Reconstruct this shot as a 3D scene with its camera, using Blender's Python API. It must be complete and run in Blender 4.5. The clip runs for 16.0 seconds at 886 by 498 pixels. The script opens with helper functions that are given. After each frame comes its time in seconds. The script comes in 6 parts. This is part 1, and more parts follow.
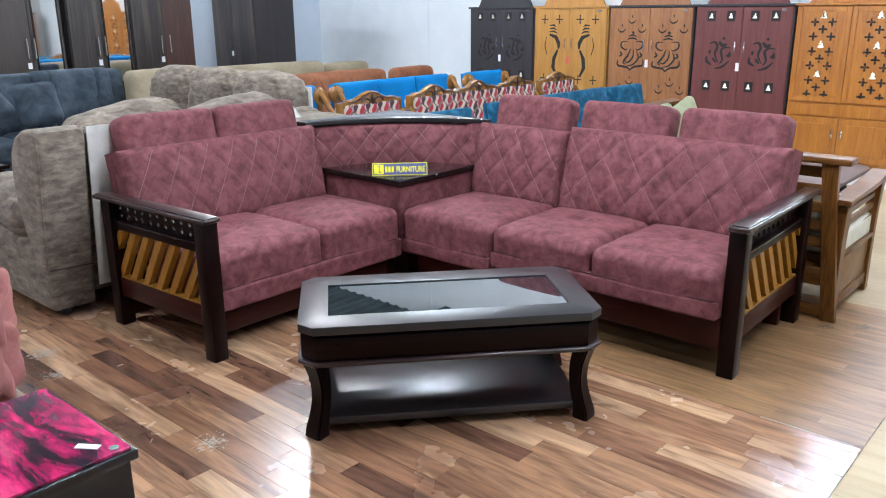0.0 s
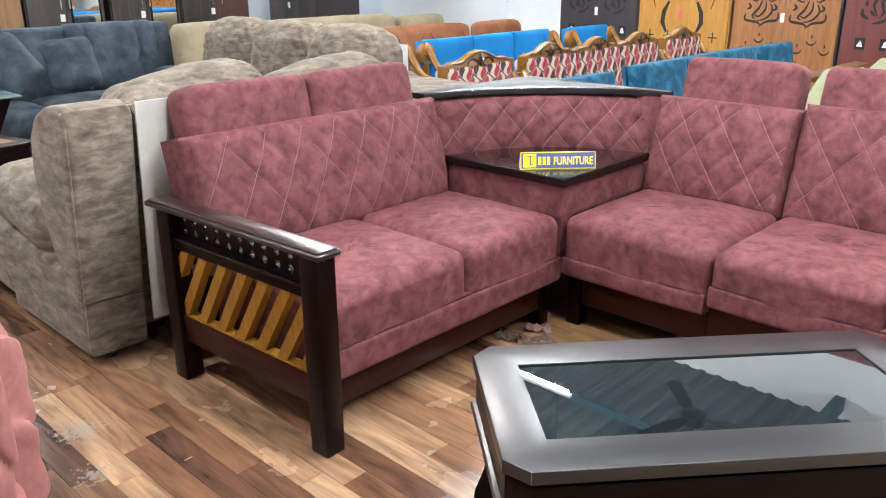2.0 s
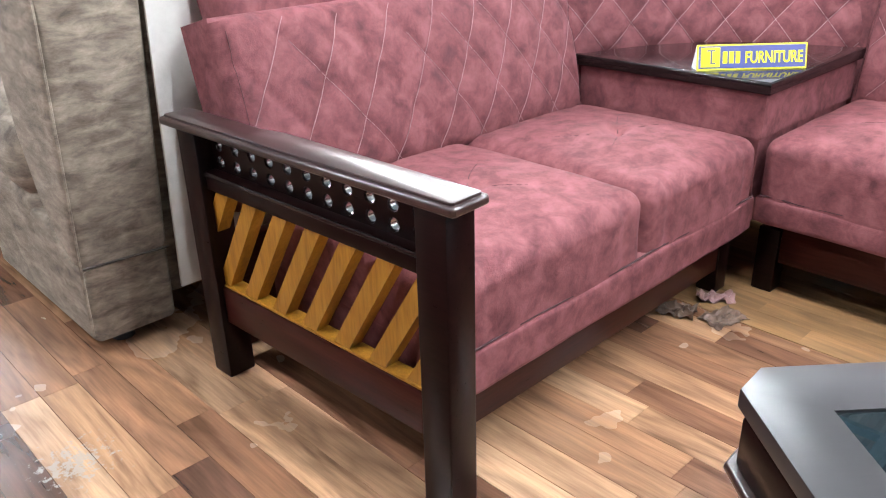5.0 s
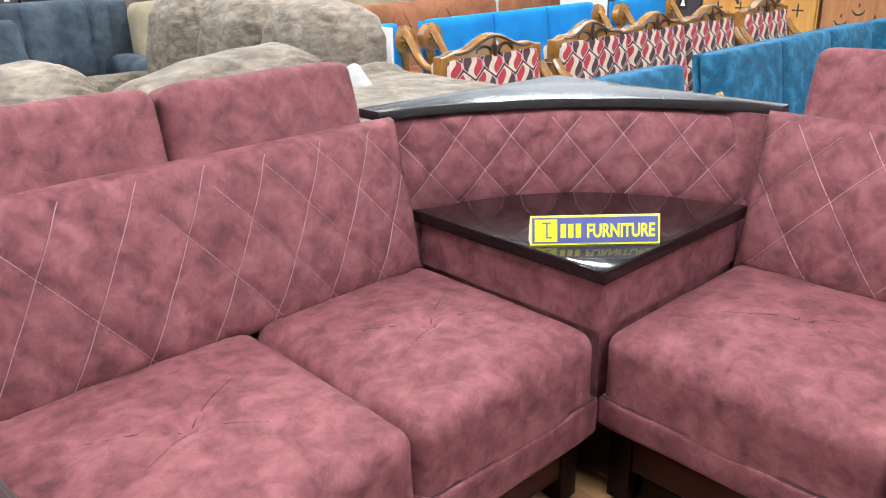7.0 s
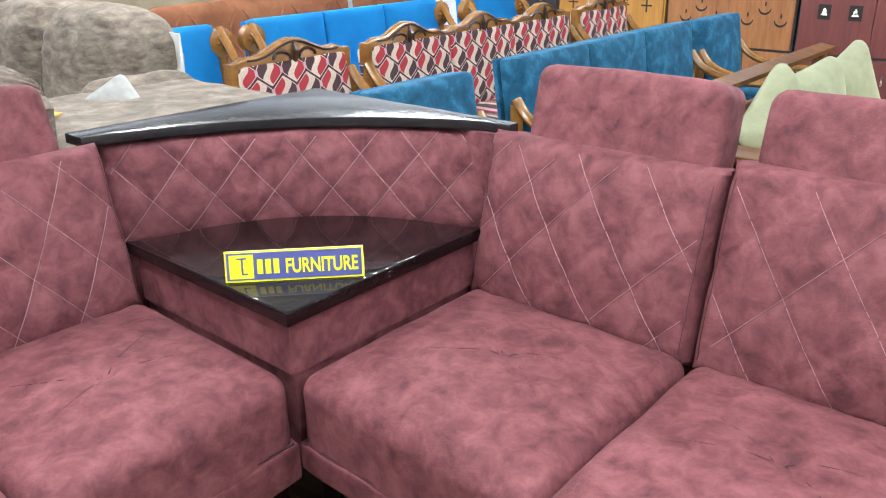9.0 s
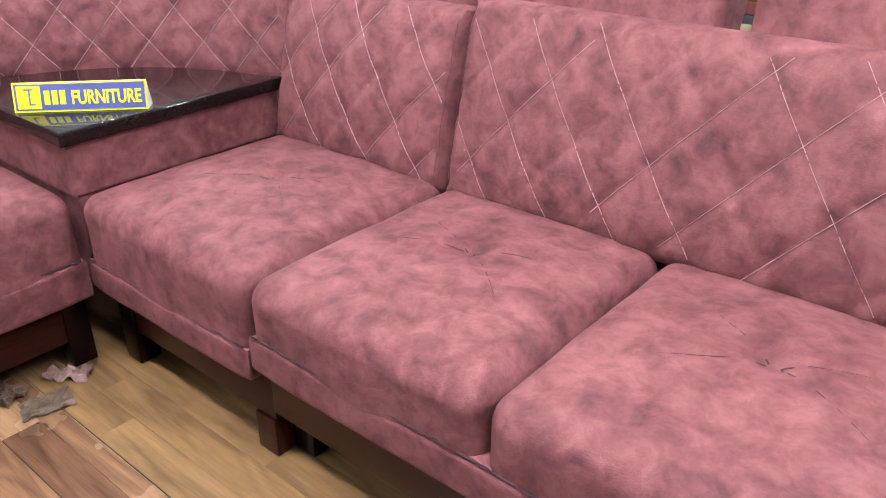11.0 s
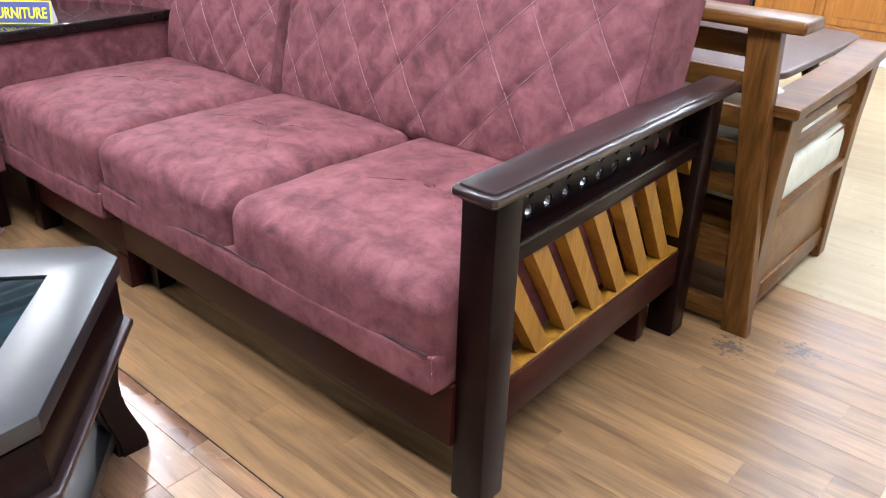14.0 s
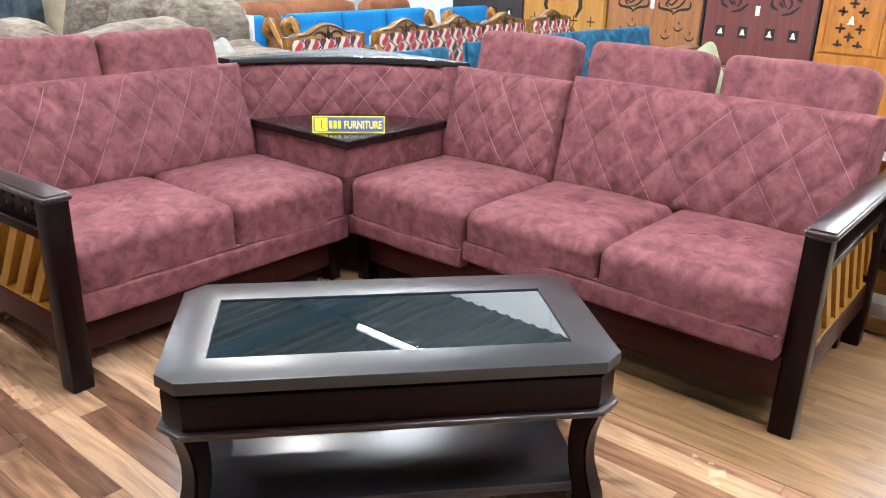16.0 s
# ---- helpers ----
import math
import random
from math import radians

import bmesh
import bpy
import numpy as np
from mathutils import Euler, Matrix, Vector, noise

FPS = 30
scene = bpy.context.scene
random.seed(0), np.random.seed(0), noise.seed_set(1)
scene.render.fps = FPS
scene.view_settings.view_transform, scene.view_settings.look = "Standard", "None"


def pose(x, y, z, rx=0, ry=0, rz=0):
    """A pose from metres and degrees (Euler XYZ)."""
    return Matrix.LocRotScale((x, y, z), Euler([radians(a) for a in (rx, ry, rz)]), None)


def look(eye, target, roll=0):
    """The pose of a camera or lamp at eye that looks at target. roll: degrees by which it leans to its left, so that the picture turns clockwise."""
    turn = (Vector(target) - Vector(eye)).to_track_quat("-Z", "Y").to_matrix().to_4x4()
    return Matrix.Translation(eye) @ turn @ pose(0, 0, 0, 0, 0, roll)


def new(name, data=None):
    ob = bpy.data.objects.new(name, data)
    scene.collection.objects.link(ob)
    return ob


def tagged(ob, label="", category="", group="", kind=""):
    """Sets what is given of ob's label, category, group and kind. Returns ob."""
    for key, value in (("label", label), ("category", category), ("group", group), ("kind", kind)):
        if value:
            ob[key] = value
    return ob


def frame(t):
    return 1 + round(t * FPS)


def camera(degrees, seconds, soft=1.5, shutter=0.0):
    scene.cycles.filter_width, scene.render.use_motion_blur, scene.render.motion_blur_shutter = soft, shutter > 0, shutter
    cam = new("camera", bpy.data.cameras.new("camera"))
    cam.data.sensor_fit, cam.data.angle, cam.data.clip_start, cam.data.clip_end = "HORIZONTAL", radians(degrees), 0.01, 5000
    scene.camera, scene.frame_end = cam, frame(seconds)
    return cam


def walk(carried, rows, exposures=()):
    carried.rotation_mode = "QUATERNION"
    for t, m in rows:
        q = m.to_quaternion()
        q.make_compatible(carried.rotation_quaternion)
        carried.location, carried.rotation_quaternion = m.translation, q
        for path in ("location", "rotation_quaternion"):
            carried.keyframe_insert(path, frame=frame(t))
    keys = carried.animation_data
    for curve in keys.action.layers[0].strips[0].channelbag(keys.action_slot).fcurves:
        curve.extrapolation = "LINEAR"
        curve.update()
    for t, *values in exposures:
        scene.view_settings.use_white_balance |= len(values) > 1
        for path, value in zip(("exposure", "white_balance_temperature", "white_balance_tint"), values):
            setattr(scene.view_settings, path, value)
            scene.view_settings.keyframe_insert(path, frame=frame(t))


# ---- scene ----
cam = camera(58.2, 16.0, 1.1)
PATH = [
    (0, (2.894, -2.950, 1.450), (1.628, -1.511, 0.881), -0.39),
    (0.5, (2.586, -2.888, 1.445), (1.308, -1.467, 0.855), -0.58),
    (1, (2.360, -2.737, 1.419), (1.043, -1.362, 0.806), -0.08),
    (1.5, (2.040, -2.565, 1.407), (0.674, -1.242, 0.789), 0.66),
    (2, (1.692, -2.430, 1.356), (0.387, -1.068, 0.689), -0.35),
    (2.5, (1.403, -2.254, 1.256), (0.108, -0.962, 0.448), -0.82),
    (3, (1.095, -2.145, 1.184), (-0.177, -0.878, 0.303), -1.23),
    (3.2, (0.990, -2.115, 1.131), (-0.270, -0.845, 0.237), -1.16),
    (5.3, (0.888, -1.957, 1.083), (-0.468, -0.722, 0.285), -1.68),
    (5.5, (0.930, -1.884, 1.142), (-0.475, -0.678, 0.387), -1.87),
    (6, (1.021, -1.701, 1.262), (-0.464, -0.549, 0.581), -1.94),
    (6.5, (1.004, -1.514, 1.265), (-0.443, -0.313, 0.584), -1.83),
    (7, (0.927, -1.322, 1.267), (-0.446, -0.059, 0.546), -1.42),
    (7.5, (0.902, -1.170, 1.317), (-0.429, 0.125, 0.575), -0.59),
    (8, (0.913, -0.958, 1.335), (-0.401, 0.359, 0.601), -1.18),
    (8.5, (1.028, -0.890, 1.311), (-0.245, 0.463, 0.571), -1.58),
    (9, (1.192, -0.868, 1.315), (-0.036, 0.519, 0.561), -1.03),
    (9.2, (1.249, -0.837, 1.314), (0.044, 0.566, 0.552), -0.69),
    (11.3, (1.817, -0.708, 1.148), (0.679, 0.653, 0.225), -0.05),
    (11.5, (1.904, -0.691, 1.151), (0.772, 0.670, 0.220), -0.04),
    (12, (2.098, -0.693, 1.142), (0.978, 0.671, 0.200), -0.13),
    (12.5, (2.283, -0.760, 1.139), (1.169, 0.610, 0.202), 0.20),
    (13, (2.394, -0.783, 1.131), (1.270, 0.586, 0.202), 0.76),
    (13.5, (2.469, -0.803, 1.096), (1.331, 0.559, 0.174), 1.21),
    (14, (2.482, -0.840, 1.109), (1.317, 0.512, 0.205), 1.60),
    (14.5, (2.381, -1.111, 1.172), (1.186, 0.235, 0.300), 1.65),
    (15, (2.283, -1.449, 1.246), (1.041, -0.114, 0.425), 1.04),
    (15.5, (2.288, -1.808, 1.299), (1.023, -0.455, 0.546), 1.31),
    (16, (2.309, -2.150, 1.319), (1.109, -0.712, 0.620), 1.60),
]
EXPOSURES = [(0, 0.09, 5850, 10), (1.0, 0.28, 6000, 10), (2.0, 0.50, 6450, 10), (2.5, 0.67, 6750, 10), (3.2, 0.76, 6950, 10), (5.3, 0.96, 6150, 10), (6.5, 0.75, 6300, 10), (9.0, 0.47, 6220, 10), (11.4, 0.80, 6400, 10), (12.0, 0.68, 6950, 10), (12.5, 0.66, 6500, 10), (13.0, 0.62, 6000, 10), (14.0, 0.62, 5820, 10), (15.0, 0.72, 5650, 10), (15.5, 0.68, 6000, 10), (16, 0.61, 6250, 10)]
walk(cam, [(t, look(eye, target, roll)) for t, eye, target, roll in PATH], EXPOSURES)

# ---- light ----
world = bpy.data.worlds.new("world")
scene.world = world
world.use_nodes = True
world.node_tree.nodes["Background"].inputs[0].default_value = (0.80, 0.90, 1.0, 1)
world.node_tree.nodes["Background"].inputs[1].default_value = 0.7


TUBE_POWER = 560.0

# ---- materials ----


def nodes_of(name):
    m = bpy.data.materials.new(name)
    m.use_nodes = True
    nt = m.node_tree
    return m, nt, nt.nodes["Principled BSDF"]


def link(nt, a, b):
    nt.links.new(a, b)


def coords(nt, scale=(1, 1, 1), turn=(0, 0, 0)):
    tc = nt.nodes.new("ShaderNodeTexCoord")
    mp = nt.nodes.new("ShaderNodeMapping")
    mp.inputs["Scale"].default_value = scale
    mp.inputs["Rotation"].default_value = turn
    link(nt, tc.outputs["Object"], mp.inputs["Vector"])
    return mp.outputs["Vector"]


def noise_node(nt, vec, scale, detail=4.0, rough=0.6, dist=0.0):
    n = nt.nodes.new("ShaderNodeTexNoise")
    n.inputs["Scale"].default_value, n.inputs["Detail"].default_value = scale, detail
    n.inputs["Roughness"].default_value, n.inputs["Distortion"].default_value = rough, dist
    link(nt, vec, n.inputs["Vector"])
    return n.outputs["Fac"]


def ramp(nt, fac, stops):
    r = nt.nodes.new("ShaderNodeValToRGB")
    els = r.color_ramp.elements
    els[0].position, els[0].color = stops[0][0], (*stops[0][1], 1)
    els[1].position, els[1].color = stops[-1][0], (*stops[-1][1], 1)
    for p, c in stops[1:-1]:
        els.new(p).color = (*c, 1)
    link(nt, fac, r.inputs["Fac"])
    return r.outputs["Color"]


def mixed(nt, fac, a, b, how="MIX"):
    n = nt.nodes.new("ShaderNodeMix")
    n.data_type, n.blend_type = "RGBA", how
    for sock, v in ((n.inputs[0], fac), (n.inputs[6], a), (n.inputs[7], b)):
        if isinstance(v, (int, float)):
            sock.default_value = v
        elif isinstance(v, tuple):
            sock.default_value = (*v, 1)
        else:
            link(nt, v, sock)
    return n.outputs[2]


def maths(nt, op, a, b=0.0, c=0.0):
    n = nt.nodes.new("ShaderNodeMath")
    n.operation = op
    for sock, v in zip(n.inputs, (a, b, c)):
        if isinstance(v, (int, float)):
            sock.default_value = v
        else:
            link(nt, v, sock)
    return n.outputs[0]


def bump(nt, bsdf, height, strength=0.2, distance=0.01):
    b = nt.nodes.new("ShaderNodeBump")
    b.inputs["Strength"].default_value, b.inputs["Distance"].default_value = strength, distance
    link(nt, height, b.inputs["Height"])
    link(nt, b.outputs["Normal"], bsdf.inputs["Normal"])


def suede(name, dark, mid, light, scale=9.0, sheen=0.25, streak=1.0):
    """Brushed suede or velvet: cloudy patches, fine nap, soft sheen."""
    m, nt, b = nodes_of(name)
    v = coords(nt, (1, 1, streak))
    big = noise_node(nt, v, scale, 5, 0.62, 0.35)
    fine = noise_node(nt, v, scale * 7, 3, 0.7)
    nap = noise_node(nt, v, 420, 2, 0.5)
    col = ramp(nt, big, [(0.30, dark), (0.5, mid), (0.70, light)])
    col = mixed(nt, 0.35, col, ramp(nt, fine, [(0.3, dark), (0.7, light)]), "OVERLAY")
    link(nt, col, b.inputs["Base Color"])
    b.inputs["Roughness"].default_value = 0.78
    b.inputs["Specular IOR Level"].default_value = 0.25
    b.inputs["Sheen Weight"].default_value, b.inputs["Sheen Roughness"].default_value = sheen, 0.45
    b.inputs["Sheen Tint"].default_value = (*light, 1)
    bump(nt, b, maths(nt, "ADD", maths(nt, "MULTIPLY", fine, 0.7), maths(nt, "MULTIPLY", nap, 0.4)), 0.25, 0.004)
    return m


def wood(name, dark, mid, light, rough=0.35, grain=(2.5, 30, 30), spread=0.5, coat=0.3, ring=1.0, coat_ior=1.5, spec=0.5, coat_rough=0.22):
    """Lacquered wood, grain along the object's x."""
    m, nt, b = nodes_of(name)
    v = coords(nt, grain)
    info = nt.nodes.new("ShaderNodeObjectInfo")
    off = nt.nodes.new("ShaderNodeVectorMath")
    off.operation = "MULTIPLY_ADD"
    link(nt, info.outputs["Random"], off.inputs[0])
    off.inputs[1].default_value = (37, 21, 11)
    link(nt, v, off.inputs[2])
    g = noise_node(nt, off.outputs[0], 1.0, 6, 0.62, 0.8 * ring)
    f = noise_node(nt, off.outputs[0], 5.0, 3, 0.6, 0.2)
    s = 0.5 * spread
    col = ramp(nt, g, [(0.5 - s * 0.6, dark), (0.5, mid), (0.5 + s * 0.6, light)])
    col = mixed(nt, 0.3, col, ramp(nt, f, [(0.35, dark), (0.65, light)]))
    link(nt, col, b.inputs["Base Color"])
    link(nt, maths(nt, "ADD", rough - 0.06, maths(nt, "MULTIPLY", f, 0.12)), b.inputs["Roughness"])
    b.inputs["Coat Weight"].default_value, b.inputs["Coat Roughness"].default_value = coat, coat_rough
    b.inputs["Coat IOR"].default_value, b.inputs["Specular IOR Level"].default_value = coat_ior, spec
    bump(nt, b, f, 0.02, 0.001)
    return m


def plain(name, color, rough=0.5, metal=0.0, vary=0.12, scale=14.0, bumped=0.05):
    m, nt, b = nodes_of(name)
    v = coords(nt)
    n = noise_node(nt, v, scale, 5, 0.6)
    lo = tuple(c * (1 - vary) for c in color)
    hi = tuple(min(1, c * (1 + vary)) for c in color)
    link(nt, ramp(nt, n, [(0.3, lo), (0.7, hi)]), b.inputs["Base Color"])
    link(nt, maths(nt, "ADD", rough - 0.05, maths(nt, "MULTIPLY", n, 0.1)), b.inputs["Roughness"])
    b.inputs["Metallic"].default_value = metal
    if bumped:
        bump(nt, b, noise_node(nt, v, scale * 8, 3), bumped, 0.003)
    return m


def glowing(name, color, strength):
    m, nt, b = nodes_of(name)
    b.inputs["Base Color"].default_value = (*color, 1)
    b.inputs["Emission Color"].default_value = (*color, 1)
    b.inputs["Emission Strength"].default_value = strength
    return m


MAROON = suede("maroon_suede", (0.094, 0.030, 0.034), (0.186, 0.064, 0.070), (0.262, 0.104, 0.110), 18.0, 0.10)
GREYF = suede("taupe_suede", (0.088, 0.070, 0.055), (0.205, 0.170, 0.135), (0.35, 0.302, 0.246), 12.0, 0.4, 2.6)
NAVY = suede("slate_blue_velvet", (0.025, 0.036, 0.050), (0.060, 0.080, 0.102), (0.125, 0.155, 0.185), 5.0)
TEAL = suede("teal_velvet", (0.005, 0.05, 0.095), (0.012, 0.105, 0.18), (0.05, 0.22, 0.34), 13.0)
BLUE = suede("bright_blue_cloth", (0.006, 0.19, 0.40), (0.008, 0.22, 0.45), (0.012, 0.25, 0.50), 5.0, 0.05)
CREAM = suede("cream_cloth", (0.27, 0.235, 0.165), (0.33, 0.285, 0.205), (0.39, 0.34, 0.25), 5.0, 0.1)
BROWNF = suede("rust_brown_suede", (0.20, 0.085, 0.04), (0.27, 0.12, 0.06), (0.34, 0.16, 0.085), 6.0, 0.15)
PINK = suede("pink_velvet", (0.26, 0.11, 0.10), (0.38, 0.18, 0.165), (0.50, 0.27, 0.25), 6.0, 0.3)
PALE = suede("pale_green_cloth", (0.28, 0.29, 0.19), (0.34, 0.35, 0.235), (0.40, 0.41, 0.28), 6.0, 0.1)
OFFWHITE = suede("off_white_cloth", (0.48, 0.46, 0.38), (0.56, 0.54, 0.46), (0.63, 0.61, 0.53), 8.0, 0.1)
WHITEC = plain("white_lining_cloth", (0.58, 0.57, 0.53), 0.9, 0, 0.08, 20, 0.2)
THREAD = plain("pale_thread", (0.28, 0.155, 0.157), 0.7, 0, 0.1, 60, 0)
# sewn seams, coloured dark to carry the shade of their creases
SEAM_SHADE = plain("maroon_seam_crease_shade", (0.040, 0.012, 0.015), 0.95, 0, 0.1, 60, 0)
DARKWOOD = wood("dark_mahogany_lacquer", (0.0035, 0.0011, 0.0011), (0.0068, 0.0020, 0.0018), (0.013, 0.0038, 0.0033), 0.30, (2.5, 30, 30), 0.9, 0.04, 1.0, 1.5, 0.11)
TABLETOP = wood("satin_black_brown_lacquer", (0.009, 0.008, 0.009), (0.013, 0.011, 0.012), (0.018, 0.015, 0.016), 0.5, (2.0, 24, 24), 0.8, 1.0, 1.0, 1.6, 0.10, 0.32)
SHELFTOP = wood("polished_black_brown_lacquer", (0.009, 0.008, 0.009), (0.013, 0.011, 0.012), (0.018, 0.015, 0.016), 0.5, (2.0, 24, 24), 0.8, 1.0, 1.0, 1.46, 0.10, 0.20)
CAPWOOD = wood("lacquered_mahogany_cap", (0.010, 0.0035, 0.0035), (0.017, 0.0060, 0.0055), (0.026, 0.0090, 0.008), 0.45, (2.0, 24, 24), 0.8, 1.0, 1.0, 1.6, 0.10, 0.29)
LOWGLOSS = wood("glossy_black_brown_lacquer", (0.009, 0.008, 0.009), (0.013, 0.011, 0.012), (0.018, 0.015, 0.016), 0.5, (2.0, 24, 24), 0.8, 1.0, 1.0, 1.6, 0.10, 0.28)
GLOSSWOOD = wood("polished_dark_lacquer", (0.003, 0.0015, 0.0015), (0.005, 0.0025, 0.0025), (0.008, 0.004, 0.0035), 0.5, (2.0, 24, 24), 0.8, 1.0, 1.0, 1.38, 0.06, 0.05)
DARKRED = wood("dark_red_mahogany_lacquer", (0.015, 0.0035, 0.0024), (0.030, 0.0066, 0.0047), (0.050, 0.012, 0.008), 0.30, (2.5, 30, 30), 0.9, 0.06, 1.0, 1.5, 0.11)
GOLDWOOD = wood("golden_slat_wood", (0.17, 0.068, 0.006), (0.29, 0.127, 0.011), (0.38, 0.185, 0.024), 0.42, (40, 40, 4), 0.8, 0.1, 1.0, 1.5, 0.3)
TEAKV = wood("upright_teak_lacquer", (0.028, 0.009, 0.002), (0.098, 0.037, 0.008), (0.21, 0.088, 0.021), 0.32, (20, 20, 2.0), 0.75, 0.08, 1.0, 1.5, 0.14, 0.1)
TEAK = wood("brown_teak_lacquer", (0.030, 0.010, 0.002), (0.106, 0.041, 0.009), (0.225, 0.095, 0.023), 0.32, (2.0, 20, 20), 0.75, 0.08, 1.0, 1.5, 0.14, 0.1)
PANEL = wood("pale_teak_panel", (0.12, 0.055, 0.018), (0.19, 0.095, 0.036), (0.27, 0.145, 0.062), 0.4, (2.0, 14, 14), 0.8, 0.05, 1.0, 1.5, 0.2)
CARVED = wood("carved_honey_wood", (0.14, 0.058, 0.010), (0.235, 0.103, 0.018), (0.34, 0.158, 0.032), 0.24, (6, 6, 6), 1.2, 0.5)
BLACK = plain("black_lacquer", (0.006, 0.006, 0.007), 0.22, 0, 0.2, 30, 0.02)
CHROME = plain("chrome", (0.75, 0.75, 0.76), 0.18, 1.0, 0.05, 30, 0)
# for rings added in the arm holes, where glossy lacquer glints
HOLE_GLINT = plain("hole_glint_metal", (0.34, 0.33, 0.33), 0.16, 1.0, 0.05, 30, 0)
GOLD = plain("pale_polished_brass", (0.86, 0.80, 0.66), 0.28, 1.0, 0.05, 30, 0)
WHITEWALL = plain("white_wall_paint", (0.74, 0.76, 0.77), 0.7, 0, 0.04, 3, 0.05)
# west wall: white paint with its bluish shade mixed into the colour
SHADEDWALL = plain("shaded_white_wall_paint", (0.62, 0.68, 0.76), 0.7, 0, 0.04, 3, 0.05)
PAPER = plain("white_paper", (0.78, 0.78, 0.78), 0.6, 0, 0.03, 30, 0)
RED = plain("red_paper", (0.55, 0.10, 0.09), 0.6, 0, 0.05, 30, 0)
YELLOWP = plain("yellow_vinyl", (0.80, 0.72, 0.02), 0.4, 0, 0.03, 30, 0)
ORANGEP = plain("orange_paper", (0.75, 0.36, 0.05), 0.6, 0, 0.1, 40, 0)
BLUEP = plain("indigo_vinyl", (0.075, 0.085, 0.26), 0.35, 0, 0.05, 30, 0)
# shade inside the cabinet doors' openings, given as a colour
OPENING_SHADE = plain("opening_shade", (0.010, 0.007, 0.006), 0.7, 0, 0.1, 30, 0)
RUBBER = plain("black_plastic_foot", (0.01, 0.01, 0.012), 0.5, 0, 0.1, 30, 0)


def glass_black():
    m, nt, b = nodes_of("smoked_glass")
    b.inputs["Base Color"].default_value = (0.006, 0.010, 0.012, 1)
    b.inputs["Roughness"].default_value = 0.012
    b.inputs["Specular IOR Level"].default_value = 0.8
    b.inputs["Coat Weight"].default_value, b.inputs["Coat Roughness"].default_value = 1.0, 0.006
    b.inputs["Coat IOR"].default_value = 1.7
    return m


SMOKED = glass_black()


def mirror():
    m, nt, b = nodes_of("mirror_glass")
    b.inputs["Base Color"].default_value = (0.82, 0.84, 0.84, 1)
    b.inputs["Metallic"].default_value, b.inputs["Roughness"].default_value = 1.0, 0.03
    return m


MIRROR = mirror()

# ---- mesh helpers ----


def part(name, bm, material, parent=None, label="", smooth=True, at=None):
    me = bpy.data.meshes.new(name)
    bm.normal_update()
    bm.to_mesh(me)
    bm.free()
    me.materials.append(material)
    if smooth:
        # broad flat faces stay flat, so that only rims and stuffed cloth are rounded
        areas = [p.area for p in me.polygons]
        limit = 8.0 * sorted(areas)[len(areas) // 2]
        me.polygons.foreach_set("use_smooth", [a <= limit for a in areas])
        me.set_sharp_from_angle(angle=radians(40))
    ob = new(name, me)
    if at is not None:
        ob.matrix_basis = at
    if parent is not None:
        ob.parent = parent
    if label:
        ob["label"] = label
    return ob


def thing(name, label, category, group="", at=None, kind=""):
    ob = new(name)
    ob.empty_display_size = 0.1
    if at is not None:
        ob.matrix_basis = at
    return tagged(ob, label, category, group, kind)


def add_box(bm, x0, x1, y0, y1, z0, z1, bevel=0.0, seg=2, m=None):
    vs = [bm.verts.new((x, y, z)) for z in (z0, z1) for y in (y0, y1) for x in (x0, x1)]
    fs = [bm.faces.new([vs[i] for i in f]) for f in ((0, 2, 3, 1), (4, 5, 7, 6), (0, 1, 5, 4), (2, 6, 7, 3), (0, 4, 6, 2), (1, 3, 7, 5))]
    if bevel:
        edges = list({e for f in fs for e in f.edges})
        out = bmesh.ops.bevel(bm, geom=edges, offset=bevel, segments=seg, affect="EDGES", profile=0.5)
        vs = list({v for f in out["faces"] for v in f.verts} | {v for v in vs if v.is_valid})
    if m is not None:
        bmesh.ops.transform(bm, matrix=m, verts=[v for v in vs if v.is_valid])
    return vs


def box(x0, x1, y0, y1, z0, z1, bevel=0.004, seg=2, m=None):
    bm = bmesh.new()
    add_box(bm, x0, x1, y0, y1, z0, z1, bevel, seg, m)
    return bm


def add_prism(bm, pts, axis, a, b, bevel=0.0, seg=2):
    """A polygon of 2D points pushed along an axis: x gives (y, z), y gives (x, z), z gives (x, y)."""
    def at(p, t):
        return {"x": (t, p[0], p[1]), "y": (p[0], t, p[1]), "z": (p[0], p[1], t)}[axis]
    lo, hi = [bm.verts.new(at(p, a)) for p in pts], [bm.verts.new(at(p, b)) for p in pts]
    fs = [bm.faces.new(lo), bm.faces.new(hi[::-1])]
    n = len(pts)
    for i in range(n):
        fs.append(bm.faces.new((lo[i], hi[i], hi[(i + 1) % n], lo[(i + 1) % n])))
    bmesh.ops.recalc_face_normals(bm, faces=fs)
    if bevel:
        bmesh.ops.bevel(bm, geom=list(fs[0].edges) + list(fs[1].edges), offset=bevel, segments=seg, affect="EDGES", profile=0.5)


def prism(pts, axis, a, b, bevel=0.0, seg=2):
    bm = bmesh.new()
    add_prism(bm, pts, axis, a, b, bevel, seg)
    return bm


